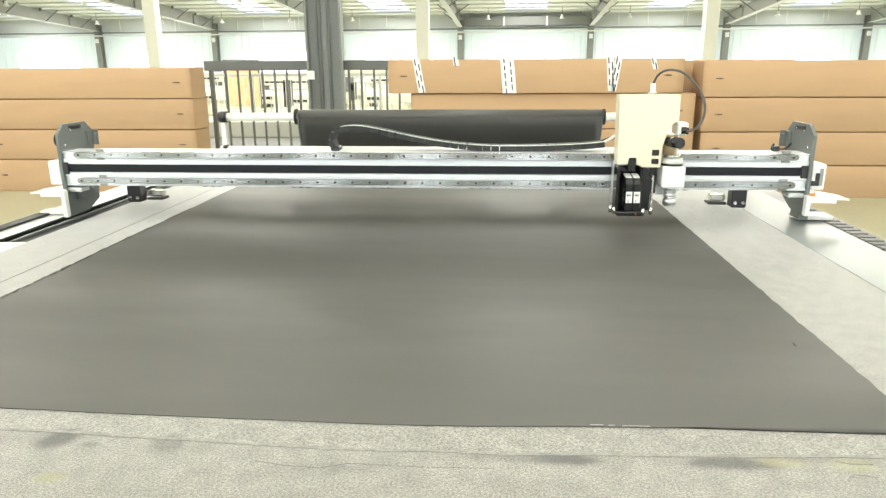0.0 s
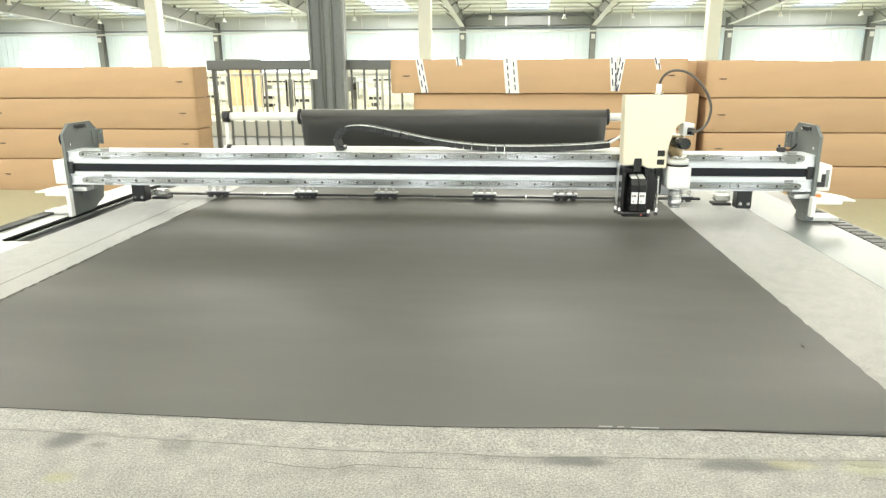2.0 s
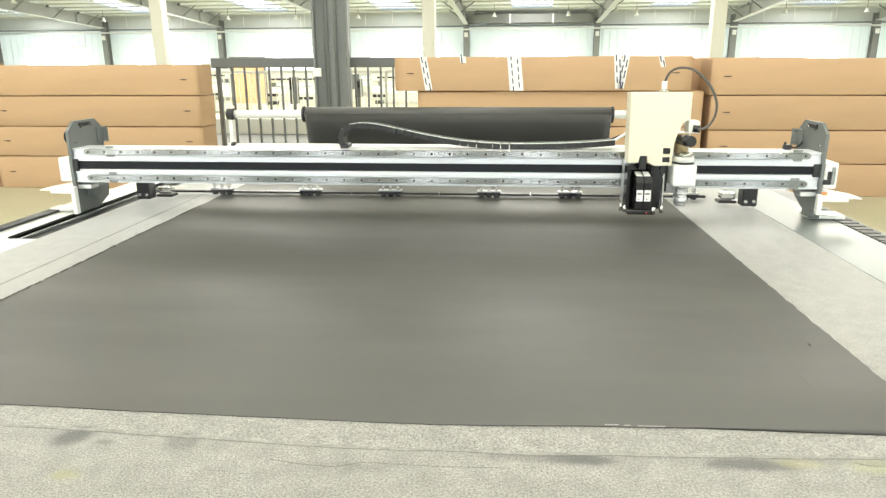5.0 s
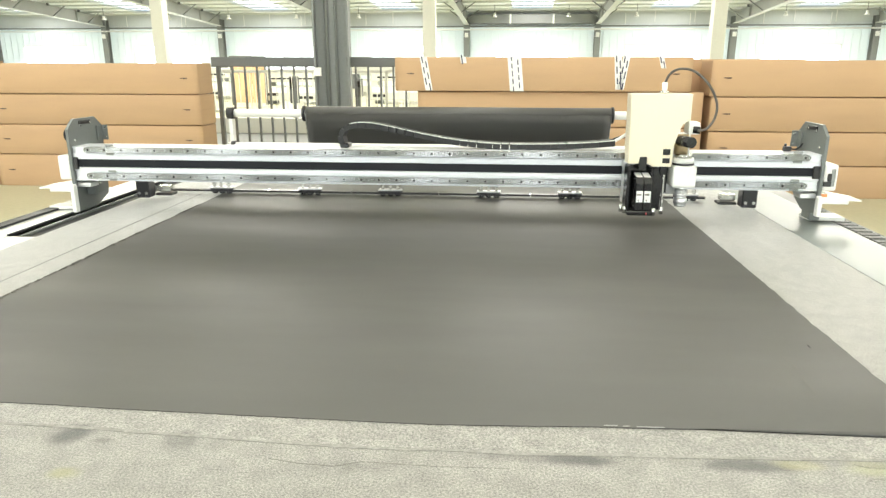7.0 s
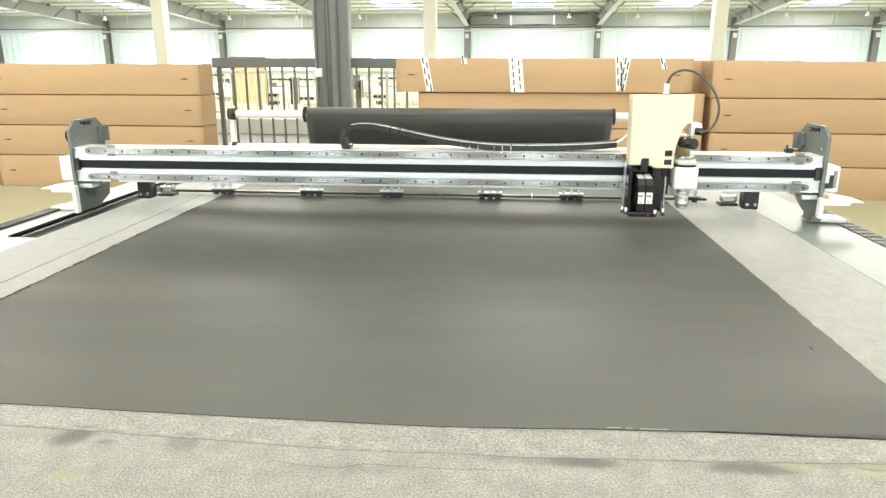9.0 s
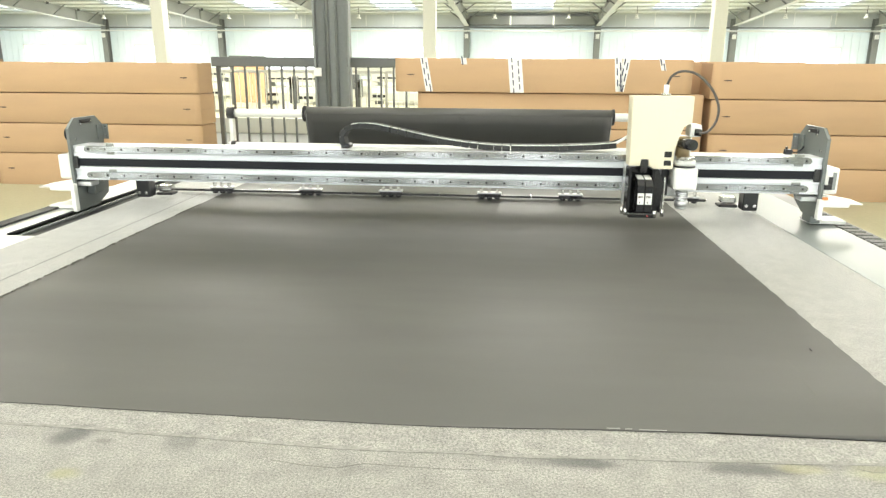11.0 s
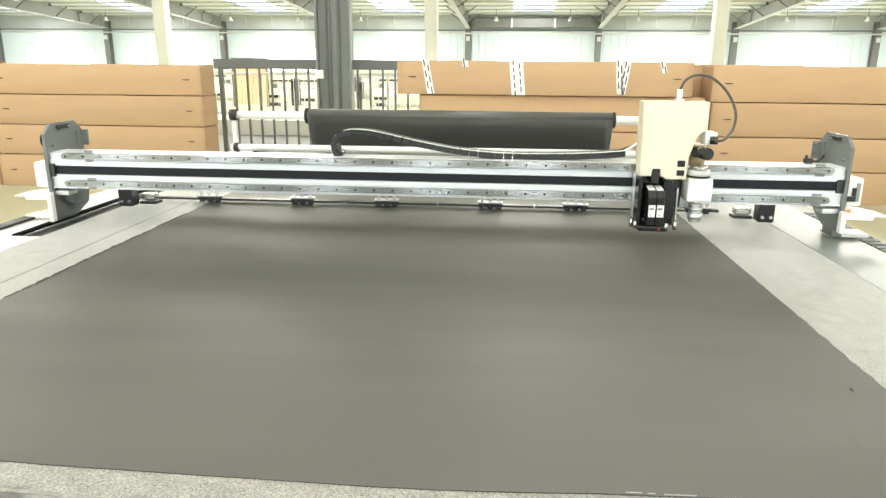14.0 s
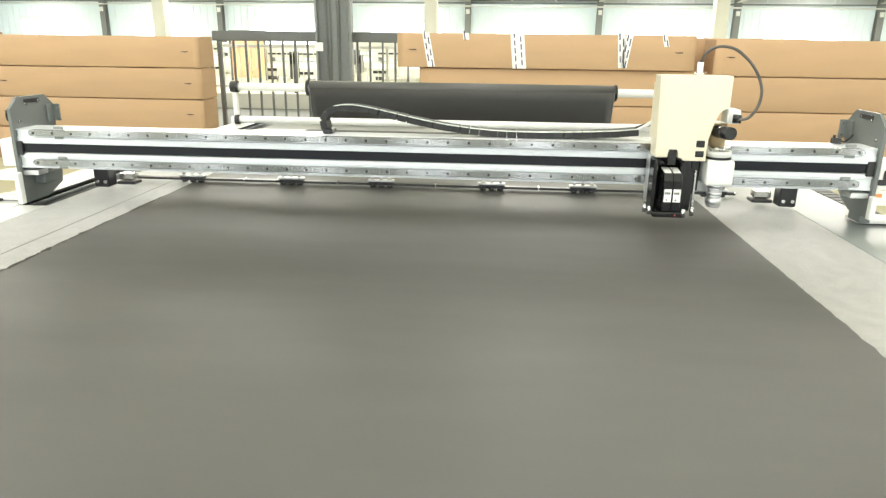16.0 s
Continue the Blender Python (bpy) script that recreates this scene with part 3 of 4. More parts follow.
def carton(x0, x1, y0, depth, z0, h, label="long brown cardboard box stacked on others", turn=0.0, marks=True, tapes=(), shift=0.0):
    c = thing("cardboard_box", label, "box", "long cardboard boxes", at=pose((x0 + x1) / 2, y0 + depth / 2, z0, 0, 0, turn))
    w, d = (x1 - x0) / 2, depth / 2
    h2 = h - 0.004
    part("carton", carton_body(w, d, h2, x0 * 7 + z0 * 13), M_CARD, c)
    for s in (-1, 1):
        e = bmesh.new()   # end flaps that meet in a slit
        box(e, s * w - 0.002, s * w + 0.002, -d + 0.012, d - 0.012, 0.012, h2 * 0.5 - 0.003)
        box(e, s * w - 0.002, s * w + 0.002, -d + 0.012, d - 0.012, h2 * 0.5 + 0.003, h2 - 0.012)
        part("end_flap", e, M_CARD, c)
    if marks:
        for s in (-1, 1):
            e = bmesh.new()
            cx, cz = s * (w - 0.16), h2 * 0.52
            for i in range(5):
                u, tall = cx - 0.040 + 0.016 * i, (0.005, 0.007, 0.010, 0.009, 0.008)[i]
                box(e, u, u + 0.0135, -d - 0.0045, -d + 0.001, cz - tall, cz + 0.5 * tall)
            part("printed_mark", e, M_INK, c, "small dark printed mark")
    for u, lean, wide, z_low, n in tapes:
        e = bmesh.new()
        top, low = h2 + 0.003, h2 * z_low
        pts = [(u - wide / 2, top), (u + wide / 2, top), (u + wide / 2 + lean, low), (u - wide / 2 + lean, low)]
        prism(e, pts, "y", -d - 0.0045, -d + 0.001)
        box(e, u - wide / 2, u + wide / 2, -d - 0.002, -d + 0.14, h2 + 0.001, h2 + 0.003)
        tp = part("tape", e, M_PAPER, c, "white packing tape with dark print")
        random.seed(int(u * 1000) + 7)
        for i in range(n):
            f = (i + 0.4) / n
            col = (i % 2 - 0.5) * wide * 0.45
            zc = top + (low - top) * f
            xc = u + lean * f + col
            L = (top - low) / n * random.uniform(1.1, 1.5)
            s2 = lean / (low - top) * L / 2
            e = bmesh.new()
            prism(e, [(xc - 0.006 - s2, zc - L / 2), (xc + 0.006 - s2, zc - L / 2), (xc + 0.006 + s2, zc + L / 2), (xc - 0.006 + s2, zc + L / 2)], "y", -d - 0.006, -d - 0.004)
            part("print_bar", e, M_INK_B, tp)
    return c


def build_boxes():
    # stack beside the railing, four high
    for i, (z, h, dx) in enumerate(((0.0, 0.363, -0.005), (0.367, 0.328, 0.0), (0.699, 0.328, 0.01), (1.031, 0.327, 0.0))):
        carton(-4.225 + dx, -1.79 + dx, 5.0, 0.37, z, h, "long brown cardboard box in a stack of four", turn=(-0.2, 0.25, -0.15, 0.3)[i])
    for i, (z, h) in enumerate(((0.0, 0.365), (0.369, 0.335), (0.708, 0.335), (1.047, 0.335))):
        carton(-6.65 + 0.02 * (i % 2), -4.26, 5.02, 0.37, z, h, "long brown cardboard box in a stack of four")
    # stack behind the material roll, the top one taped
    tapes = ((-1.21, 0.06, 0.075, 0.02, 6), (-0.80, 0.01, 0.06, 0.82, 1), (-0.275, 0.035, 0.14, 0.0, 9), (0.765, 0.03, 0.075, 0.06, 6), (0.85, -0.045, 0.07, 0.06, 6), (1.19, 0.03, 0.05, 0.68, 2))
    for i, (a, b, z, h) in enumerate(((0.60, 3.50, 0.0, 0.35), (0.60, 3.53, 0.354, 0.355), (0.59, 3.52, 0.713, 0.36))):
        carton(a, b, 5.0, 0.37, z, h, "long brown cardboard box behind the feed roll")
    carton(0.36, 3.37, 4.95, 0.37, 1.077, 0.345, "long taped cardboard box on top of a stack", turn=-0.6, tapes=tapes)
    for i in range(4):
        carton(2.30, 4.70, 5.56, 0.40, 0.352 * i, 0.348, "long cardboard box in the row behind")
    # stack at the other end
    for i, (z, h, dx) in enumerate(((0.0, 0.335, 0.0), (0.339, 0.339, 0.01), (0.682, 0.345, 0.0), (1.031, 0.361, -0.02))):
        carton(3.60 + dx, 6.40 + dx, 5.0, 0.40, z, h, "long brown cardboard box in a tall stack", turn=(0.3, -0.25, 0.15, -0.1)[i])


# ---- the cutting table ----


def build_table():
    t = thing("cutting_table", "large flatbed cutting table with light steel frame", "table")
    ya, yb = -2.06, 1.95
    part("bed", B(0.043, 2.38, ya, yb, T - 0.16, T - 0.006, 0.004), M_FELT_D, t, "grey felt-covered bed")
    bm = bmesh.new()
    box(bm, -0.20, -0.045, ya, yb, T - 0.16, T, 0.003)
    part("side_frame", bm, M_BED, t)
    part("rail_cover", B(-0.045, 0.043, ya, -0.36, T - 0.16, T - 0.001, 0.002), M_BED, t)
    part("guide_slot", B(-0.0445, 0.0425, -0.359, yb - 0.001, T - 0.15, T - 0.009), M_DARK, t, "dark recessed guide slot")
    part("guide_rail", B(-0.020, -0.010, -0.35, yb - 0.001, T - 0.0085, T - 0.001, 0.001), M_GREY, t)
    part("slot_lip", B(-0.052, -0.045, -0.36, yb, T - 0.02, T + 0.004), M_DARK, t)
    part("side_plate", B(2.38, 2.58, ya, yb, T - 0.16, T - 0.002, 0.003), M_BEDPLATE, t, "smooth shiny bed plate")
    part("chain_tray", B(2.584, 2.76, ya, yb, T - 0.12, T - 0.05, 0.003), M_FENCE, t)
    for x in (0.0, 1.2, 2.4):
        for y in (-1.6, 0.0, 1.5):
            part("leg", B(x - 0.05, x + 0.05, y - 0.05, y + 0.05, 0.03, T - 0.16, 0.005), M_BED, t)
            part("foot", tube(bmesh.new(), (x, y, 0), (x, y, 0.03), 0.05, n=16), M_BLACK, t)
    part("lower_frame", B(-0.1, 2.5, -1.65, 1.55, 0.25, 0.33, 0.005), M_BED, t)
    c = thing("cable_chain", "black ribbed cable chain lying beside the bed", "cable chain")
    link = finish(B(2.612, 2.672, 0.002, 0.021, T - 0.05, T - 0.014, 0.004), "link", M_CHAINSIDE)
    for i in range(104):
        ob = new("link", link)
        ob.parent, ob.location = c, (0, -2.0 + 0.023 * i, -0.002 * (i % 2))
    return t


def ragged(bm, x0, x1, y0, y1, z0, z1, nx, ny, jag, wave, front):
    """A thin sheet with a ragged side edge and a gently wavy front edge."""
    top, bot = {}, {}
    for i in range(nx + 1):
        for j in range(ny + 1):
            u, v = i / nx, j / ny
            x, y = x0 + (x1 - x0) * u, y0 + (y1 - y0) * v
            if i == 0:
                x += jag * (0.5 * noise.noise((y * 55, 0, 0)) + noise.noise((y * 150, 3, 0))) * min(1.0, max(0.25, 0.6 - y)) + 0.003 * noise.noise((y * 4, 1, 0))
            if i == nx:
                x += 0.35 * jag * noise.noise((y * 30, 9, 0)) + 0.004 * noise.noise((y * 3, 4, 0))
            if j == 0:
                y += front(u) + wave * noise.noise((x * 6, 5, 0))
            lift = 0.0008 * (noise.noise((x * 2.2, y * 2.2, 7)) + 1.0)
            top[i, j] = bm.verts.new((x, y, z1 + lift))
            bot[i, j] = bm.verts.new((x, y, z0))
    for i in range(nx):
        for j in range(ny):
            f = bm.faces.new((top[i, j], top[i + 1, j], top[i + 1, j + 1], top[i, j + 1]))
            f.smooth = True
            bm.faces.new((bot[i, j], bot[i, j + 1], bot[i + 1, j + 1], bot[i + 1, j]))
    def rim(keys):
        """A side wall with vertices of its own, so that the top keeps its flat shading."""
        a = [bm.verts.new(top[k].co) for k in keys]
        b = [bm.verts.new(bot[k].co) for k in keys]
        for k in range(len(keys) - 1):
            bm.faces.new((b[k], b[k + 1], a[k + 1], a[k]))

    rim([(i, 0) for i in range(nx + 1)])
    rim([(i, ny) for i in range(nx + 1)])
    rim([(0, j) for j in range(ny + 1)])
    rim([(nx, j) for j in range(ny + 1)])
    return bm


def build_belt():
    """The felt conveyor that carries the sheet; it slides with the gantry."""
    b = thing("felt_conveyor", "worn grey felt conveyor belt with smudges and a seam", "conveyor belt", at=pose(0, 0, T))
    part("felt", B(0.045, 2.378, -1.70, 1.92, -0.005, 0.0, 0.001), M_FELT, b)
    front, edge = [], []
    for k in range(81):      # upper felt layer with a worn, wavy edge, painted pale where it catches light
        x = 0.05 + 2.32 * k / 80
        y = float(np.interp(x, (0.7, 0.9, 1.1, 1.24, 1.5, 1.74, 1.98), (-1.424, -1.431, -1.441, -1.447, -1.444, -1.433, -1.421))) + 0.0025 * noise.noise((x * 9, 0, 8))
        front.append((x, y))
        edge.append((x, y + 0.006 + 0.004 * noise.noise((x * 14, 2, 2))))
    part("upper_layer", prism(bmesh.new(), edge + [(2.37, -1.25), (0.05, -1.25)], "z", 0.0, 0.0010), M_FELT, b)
    part("worn_lit_edge", prism(bmesh.new(), front + edge[::-1], "z", 0.0, 0.0011), M_FELT_W, b, "worn edge of the upper felt layer, painted pale for caught light")
    for pts in (((1.335, -1.405), (1.337, -1.425)), ((1.15, -1.481), (1.195, -1.489), (1.242, -1.492), (1.277, -1.478), (1.354, -1.481), (1.399, -1.480), (1.473, -1.478)),
                ((0.925, -1.446), (0.932, -1.438), (0.940, -1.433)), ((1.93, -1.431), (1.945, -1.437), (1.975, -1.436)), ((1.93, -1.468), (1.945, -1.462), (1.965, -1.467))):
        bm = bmesh.new()
        for p, q in zip(pts, pts[1:]):
            d = 0.0006
            prism(bm, [(p[0], p[1]), (q[0], q[1]), (q[0] + d, q[1] + d), (p[0] + d, p[1] + d)], "z", 0.0, 0.0004)
        part("fold", bm, M_CREASE, b)
    bm = bmesh.new()
    prism(bm, [(0.2465, -1.2), (0.2495, -1.2), (0.2535, 1.9), (0.2505, 1.9)], "z", -0.0045, 0.0005)
    part("slit", bm, M_FENCE, b, "thin dark slit along the belt")
    return b


def build_sheet():
    s = thing("rubber_sheet", "dark grey rubber sheet lying flat on the felt", "sheet", at=pose(0, 0, T))
    def front(u):
        return float(np.interp(u, (0.0, 0.19, 0.40, 0.58, 0.77, 0.955, 1.0), (0.000, -0.004, -0.011, -0.0150, 0.000, 0.020, 0.026)))
    bm = ragged(bmesh.new(), 0.338, 2.096, -1.362, 1.90, 0.0011, 0.0017, 24, 1100, 0.010, 0.003, front)
    rim = [v.co.copy() for v in bm.verts if v.co.x < 0.352 and -1.3 < v.co.y < 0.15]
    part("web", bm, M_SHEET, s)
    random.seed(11)
    fringe = bmesh.new()
    for c in rim:            # tufts of torn rubber along the cut edge
        if random.random() < 0.30 + 0.30 * noise.noise((c.y * 6, 1, 3)):
            w, h = random.uniform(0.001, 0.003), random.uniform(0.002, 0.005)
            prism(fringe, [(c.x - w, c.y - 0.0015), (c.x + 0.002, c.y - 0.003), (c.x + 0.003, c.y + 0.002), (c.x - 0.5 * w, c.y + 0.003)], "z", 0.0005, h)
    part("frayed_edge", fringe, M_FOLD, s, "dark frayed edge of the sheet")
    # Pale slivers paint in the glint on the sheet's curled front edge.
    for a, b in ((1.613, 1.633), (1.640, 1.650), (1.660, 1.700)):
        bm = prism(bmesh.new(), [(a, -1.3615), (b, -1.3605), (b, -1.3585), (a, -1.3595)], "z", 0.0022, 0.0034)
        part("edge_glint", bm, M_GLINT, s, "pale strip painted as a glint on the front edge")
    for pts in (((1.10, 0.11), (1.16, 0.07), (1.205, 0.03), (1.23, -0.01)), ((1.079, -0.180), (1.179, -0.279), (1.235, -0.334)), ((1.964, -1.159), (1.966, -1.231)), ((1.972, -1.091), (1.974, -1.144))):
        for a, b in zip(pts, pts[1:]):
            bm = prism(bmesh.new(), [a, b, (b[0] + 0.0018, b[1]), (a[0] + 0.0018, a[1])], "z", 0.0036, 0.0037)
            part("scuff", bm, M_SCUFF, s)
    for a, b in (((2.037, -1.032), (2.037, -1.044)),):
        bm = prism(bmesh.new(), [a, b, (b[0] + 0.001, b[1] + 0.001), (a[0] + 0.001, a[1] + 0.001)], "z", 0.0018, 0.0036)
        part("nick", bm, M_BELT, s, "small dark nick in the rubber")
    random.seed(5)
    for k in range(9):
        x, y, r = random.uniform(0.6, 2.0), random.uniform(-1.2, 0.1), random.uniform(0.0012, 0.0028)
        part("scuff", tube(bmesh.new(), (x, y, 0.0035), (x, y, 0.0037), r, n=7), M_SCUFF, s)
    return s


def build_feeder():
    st = thing("roll_stand", "white roll stand with pipe shafts and black caps", "roll stand")
    y, zt, zl = 1.80, T + 0.218, T + 0.028
    for x in (-0.172, 2.48):
        part("upright", B(x - 0.013, x + 0.013, y - 0.018, y + 0.018, 0.04, zt - 0.034, 0.003), M_WHITE, st)
        part("foot", B(x - 0.03, x + 0.03, y - 0.30, y + 0.40, 0.0, 0.04, 0.005), M_WHITE, st)
        part("end_cap", tube(bmesh.new(), (x - 0.022, y, zt), (x + 0.022, y, zt), 0.034, n=24), M_BLACK, st, "black shaft end cap")
        s = 1 if x < 1 else -1
        part("lower_arm", B(x - 0.010, x + 0.010, y - 0.07, y - 0.019, zl - 0.02, zl + 0.02, 0.003), M_WHITE, st)
        part("end_cap", tube(bmesh.new(), (x + s * 0.011, y - 0.05, zl), (x + s * 0.036, y - 0.05, zl), 0.028, n=24), M_BLACK, st)
    part("shaft", tube(bmesh.new(), (-0.149, y, zt), (2.457, y, zt), 0.024, n=28), M_WHITE, st)
    part("guide_roller", tube(bmesh.new(), (-0.135, y - 0.05, zl), (2.443, y - 0.05, zl), 0.021, n=28), M_WHITE, st)
    r = thing("material_roll", "roll of dark grey rubber sheet on the stand", "roll", at=pose(1.19, y, zt))
    part("web", tube(bmesh.new(), (-0.895, 0, 0), (0.905, 0, 0), 0.043, n=40), M_SHEET, r)
    for s in (-0.915, 0.907):
        part("collar", tube(bmesh.new(), (s, 0, 0), (s + 0.012, 0, 0), 0.047, n=32), M_BLACK, r)
    h = thing("hanging_web", "dark sheet hanging from the roll to the table", "sheet", at=pose(1.19, y, 0))
    bm = bmesh.new()
    prof = [(-0.0455, zt + 0.005), (-0.050, zt - 0.05), (-0.046, zt - 0.11), (-0.036, zt - 0.16), (-0.026, zl), (-0.034, zl - 0.02)]
    rows = []
    for k, (py, pz) in enumerate(prof):
        inset = 0.018 * k / len(prof)
        rows.append([bm.verts.new((-0.893 + inset + (1.796 - 2 * inset) * i / 40, py + 0.006 * noise.noise((i * 0.23, k * 0.7, 0)), pz)) for i in range(41)])
    for a, b in zip(rows, rows[1:]):
        for i in range(40):
            bm.faces.new((a[i], a[i + 1], b[i + 1], b[i])).smooth = True
    bmesh.ops.solidify(bm, geom=bm.faces[:], thickness=0.0015)
    part("web", bm, M_SHEET, h)
    for s in (-1, 1):
        bm = bmesh.new()
        for k in range(len(prof) - 1):
            (ya, za), (yb, zb) = prof[k], prof[k + 1]
            xa, xb = s * (0.894 - 0.003 * k), s * (0.894 - 0.003 * (k + 1))
            quad = [bm.verts.new(p) for p in ((xa + 0.005, ya - 0.004, za), (xa + 0.009, ya - 0.004, za), (xb + 0.009, yb - 0.004, zb), (xb + 0.005, yb - 0.004, zb))]
            bm.faces.new(quad)
        bmesh.ops.solidify(bm, geom=bm.faces[:], thickness=0.003)
        part("selvedge", bm, M_GREYALU, h, "thin pale frayed edge of the sheet")
    return r


# ---- the gantry ----


def rail_bar(x0, x1, z, r=0.0095):
    """Linear guide with half-round ends."""
    arc = [(math.cos(a), math.sin(a)) for a in (-1.57, -1.05, -0.52, 0.0, 0.52, 1.05, 1.57)]
    out = [(x1 - r + r * c, z + r * s) for c, s in arc] + [(x0 + r - r * c, z + r * s) for c, s in arc[::-1]]
    return prism(bmesh.new(), out, "y", -0.014, 0.004)


def build_gantry():
    g = thing("cutting_gantry", "aluminium cutting gantry with guide rails and tool head", "gantry", at=pose(0, 0, T))
    xa, xb = -0.036, 2.483
    # profile of the beam, with grooves
    prof = [(0.0, 0.112), (0.0, 0.117), (0.004, 0.119), (0.004, 0.144), (0.0, 0.146), (0.0, 0.158), (0.008, 0.160), (0.008, 0.1865), (0.0, 0.1885),
            (0.0, 0.206), (0.004, 0.208), (0.004, 0.2265), (0.0, 0.2275), (0.0, 0.2290), (0.002, 0.2305), (0.100, 0.2305), (0.102, 0.2285), (0.102, 0.112)]
    part("beam", prism(bmesh.new(), prof, "x", xa, xb), M_WHITE_ALU, g)
    part("drive_belt", B(xa, xb, 0.003, 0.007, 0.1605, 0.186), M_BELT, g, "black toothed drive belt")
    for z in (0.2212, 0.1308):
        rail = part("guide_rail", rail_bar(0.012, 2.445, z), M_RAIL, g, "polished linear guide rail")
        bm = bmesh.new()
        for i in range(41):
            tube(bm, (0.028 + 0.06 * i, -0.0146, z), (0.028 + 0.06 * i, -0.012, z), 0.0038, n=10)
        tagged(part("rail_bolts", bm, M_BLACK, rail), kind="stuff")
        for x in (0.10, 2.41):
            for s in (-1, 1):
                part("slot_nut", B(x - 0.014, x + 0.014, -0.002, 0.006, z + s * 0.015 - 0.004, z + s * 0.015 + 0.004, 0.001), M_GREYALU, g)
    for x, s in ((-0.036, -1), (2.483, 1)):
        pl = bmesh.new()
        lower = [(0.160, 0.062), (0.100, 0.034), (-0.012, 0.034)] if s > 0 else [(0.185, 0.034), (0.105, 0.0), (-0.012, 0.0)]
        out = [(-0.012, 0.290), (0.028, 0.323), (0.155, 0.323), (0.195, 0.290), (0.195, 0.09)] + lower
        prism(pl, out, "x", x, x + s * 0.010)
        plate = part("end_plate", pl, M_GREY, g, "grey painted end plate with chamfered top")
        part("handle_slot", B(x - 0.003, x + 0.003, 0.055, 0.125, 0.302, 0.315, 0.001), M_BLACK, plate)
        for yy, zz in ((0.06, 0.300), (0.12, 0.305), (0.02, 0.25), (0.02, 0.12), (0.02, 0.205)):
            part("bolt", tube(bmesh.new(), (x - s * 0.004, yy, zz), (x + s * 0.001, yy, zz), 0.004, n=10), M_STEEL, plate)
        part("angle_bracket", B(min(x, x - s * 0.024), max(x, x - s * 0.024), 0.187, 0.193, 0.235, 0.290, 0.001), M_GREY, g)
        for zz in (0.246, 0.279):
            part("bolt", tube(bmesh.new(), (x - s * 0.017, 0.1845, zz), (x - s * 0.017, 0.188, zz), 0.003, n=8), M_STEEL, g)
        part("angle_bracket", B(min(x, x - s * 0.006), max(x, x - s * 0.006), 0.155, 0.187, 0.235, 0.290, 0.001), M_GREY, g)
        a, b = sorted((x, x - s * 0.032)) if s < 0 else (x + 0.0105, x + 0.045)
        part("carriage_block", B(a, b, 0.05, 0.115, 0.052 if s < 0 else 0.004, 0.088, 0.003), M_GREY, g)
        part("clamp_block", B(min(x, x - s * 0.05), max(x, x - s * 0.05), 0.0, 0.05, 0.088, 0.104, 0.002), M_ALU, g)
        a, b = sorted((x + s * 0.008, x - s * 0.007))
        part("front_post", B(a, b, -0.035, -0.013, 0.002 if s < 0 else 0.034, 0.100, 0.002), M_WHITE, g)
        a, b = sorted((x + s * 0.012, x + s * 0.055))
        part("side_cover", B(a, b, -0.01, 0.10, 0.115, 0.20, 0.006, seg=2), M_WHITE, g)
        shelf = prism(bmesh.new(), [(x + s * 0.012, 0.083), (x + s * 0.145, 0.080), (x + s * 0.145, 0.084), (x + s * 0.012, 0.108)], "y", 0.0, 0.085)
        part("side_shelf", shelf, M_WHITE, g, "white tapered side shelf")
        a, b = sorted((x + s * 0.012, x + s * 0.10))
        part("side_shelf", B(a, b, -0.012, -0.001, 0.072, 0.0915, 0.002), M_WHITE, g)
        a, b = sorted((x + s * 0.012, x + s * 0.13))
        ya, yb = (0.055, 0.130) if s > 0 else (0.015, 0.075)
        part("foot_plate", B(a, b, ya, yb, 0.002, 0.014, 0.002), M_WHITE, g)
    x = 2.483
    part("motor_window", B(x + 0.034, x + 0.046, -0.0118, -0.009, 0.130, 0.186, 0.001), M_GREYALU, g)
    part("motor_plug", B(x + 0.0105, x + 0.034, -0.016, -0.0105, 0.130, 0.146, 0.001), M_BLACK, g)
    part("motor_plug", B(x + 0.022, x + 0.034, -0.016, -0.0105, 0.1465, 0.172, 0.001), M_BLACK, g)
    part("warning_label", B(x + 0.013, x + 0.034, -0.0016, -0.0004, 0.0935, 0.1035), M_ORANGE, g, "small orange warning label")
    part("belt_end", B(-0.035, -0.020, -0.008, 0.003, 0.152, 0.194, 0.002), M_BLACK, g)
    part("belt_end", B(2.462, 2.484, -0.004, 0.003, 0.152, 0.194, 0.002), M_BLACK, g)
    part("cable_loop", hose(bmesh.new(), [(-0.045, 0.004, 0.246), (-0.054, 0.0, 0.256), (-0.057, 0.0, 0.270), (-0.053, 0.0, 0.284), (-0.045, 0.004, 0.292)], 0.004), M_BELT, g, "short black cable loop")
    part("rail_bellows", B(-0.172, -0.130, -1.85, 0.03, 0.001, 0.008), M_DARK, g, "black dust cover strip")
    # black guide brackets that reach down behind the beam
    for xc in (0.092, 2.349):
        b = part("guide_bracket", B(xc - 0.026, xc + 0.026, 0.20, 0.25, 0.012, 0.125, 0.003), M_BLACK, g)
        for dx in (-0.014, 0.014):
            part("bolt", tube(bmesh.new(), (xc + dx, 0.197, 0.030), (xc + dx, 0.202, 0.030), 0.006, n=12), M_STEEL, b)
        s = 1 if xc < 1 else -1
        part("slide_block", B(min(xc + s * 0.032, xc + s * 0.085), max(xc + s * 0.032, xc + s * 0.085), 0.25, 0.29, 0.028, 0.05, 0.003), M_STEEL, g)
        part("slide_plate", B(min(xc + s * 0.030, xc + s * 0.095), max(xc + s * 0.030, xc + s * 0.095), 0.24, 0.29, 0.014, 0.024, 0.002), M_BLACK, g)
    return g


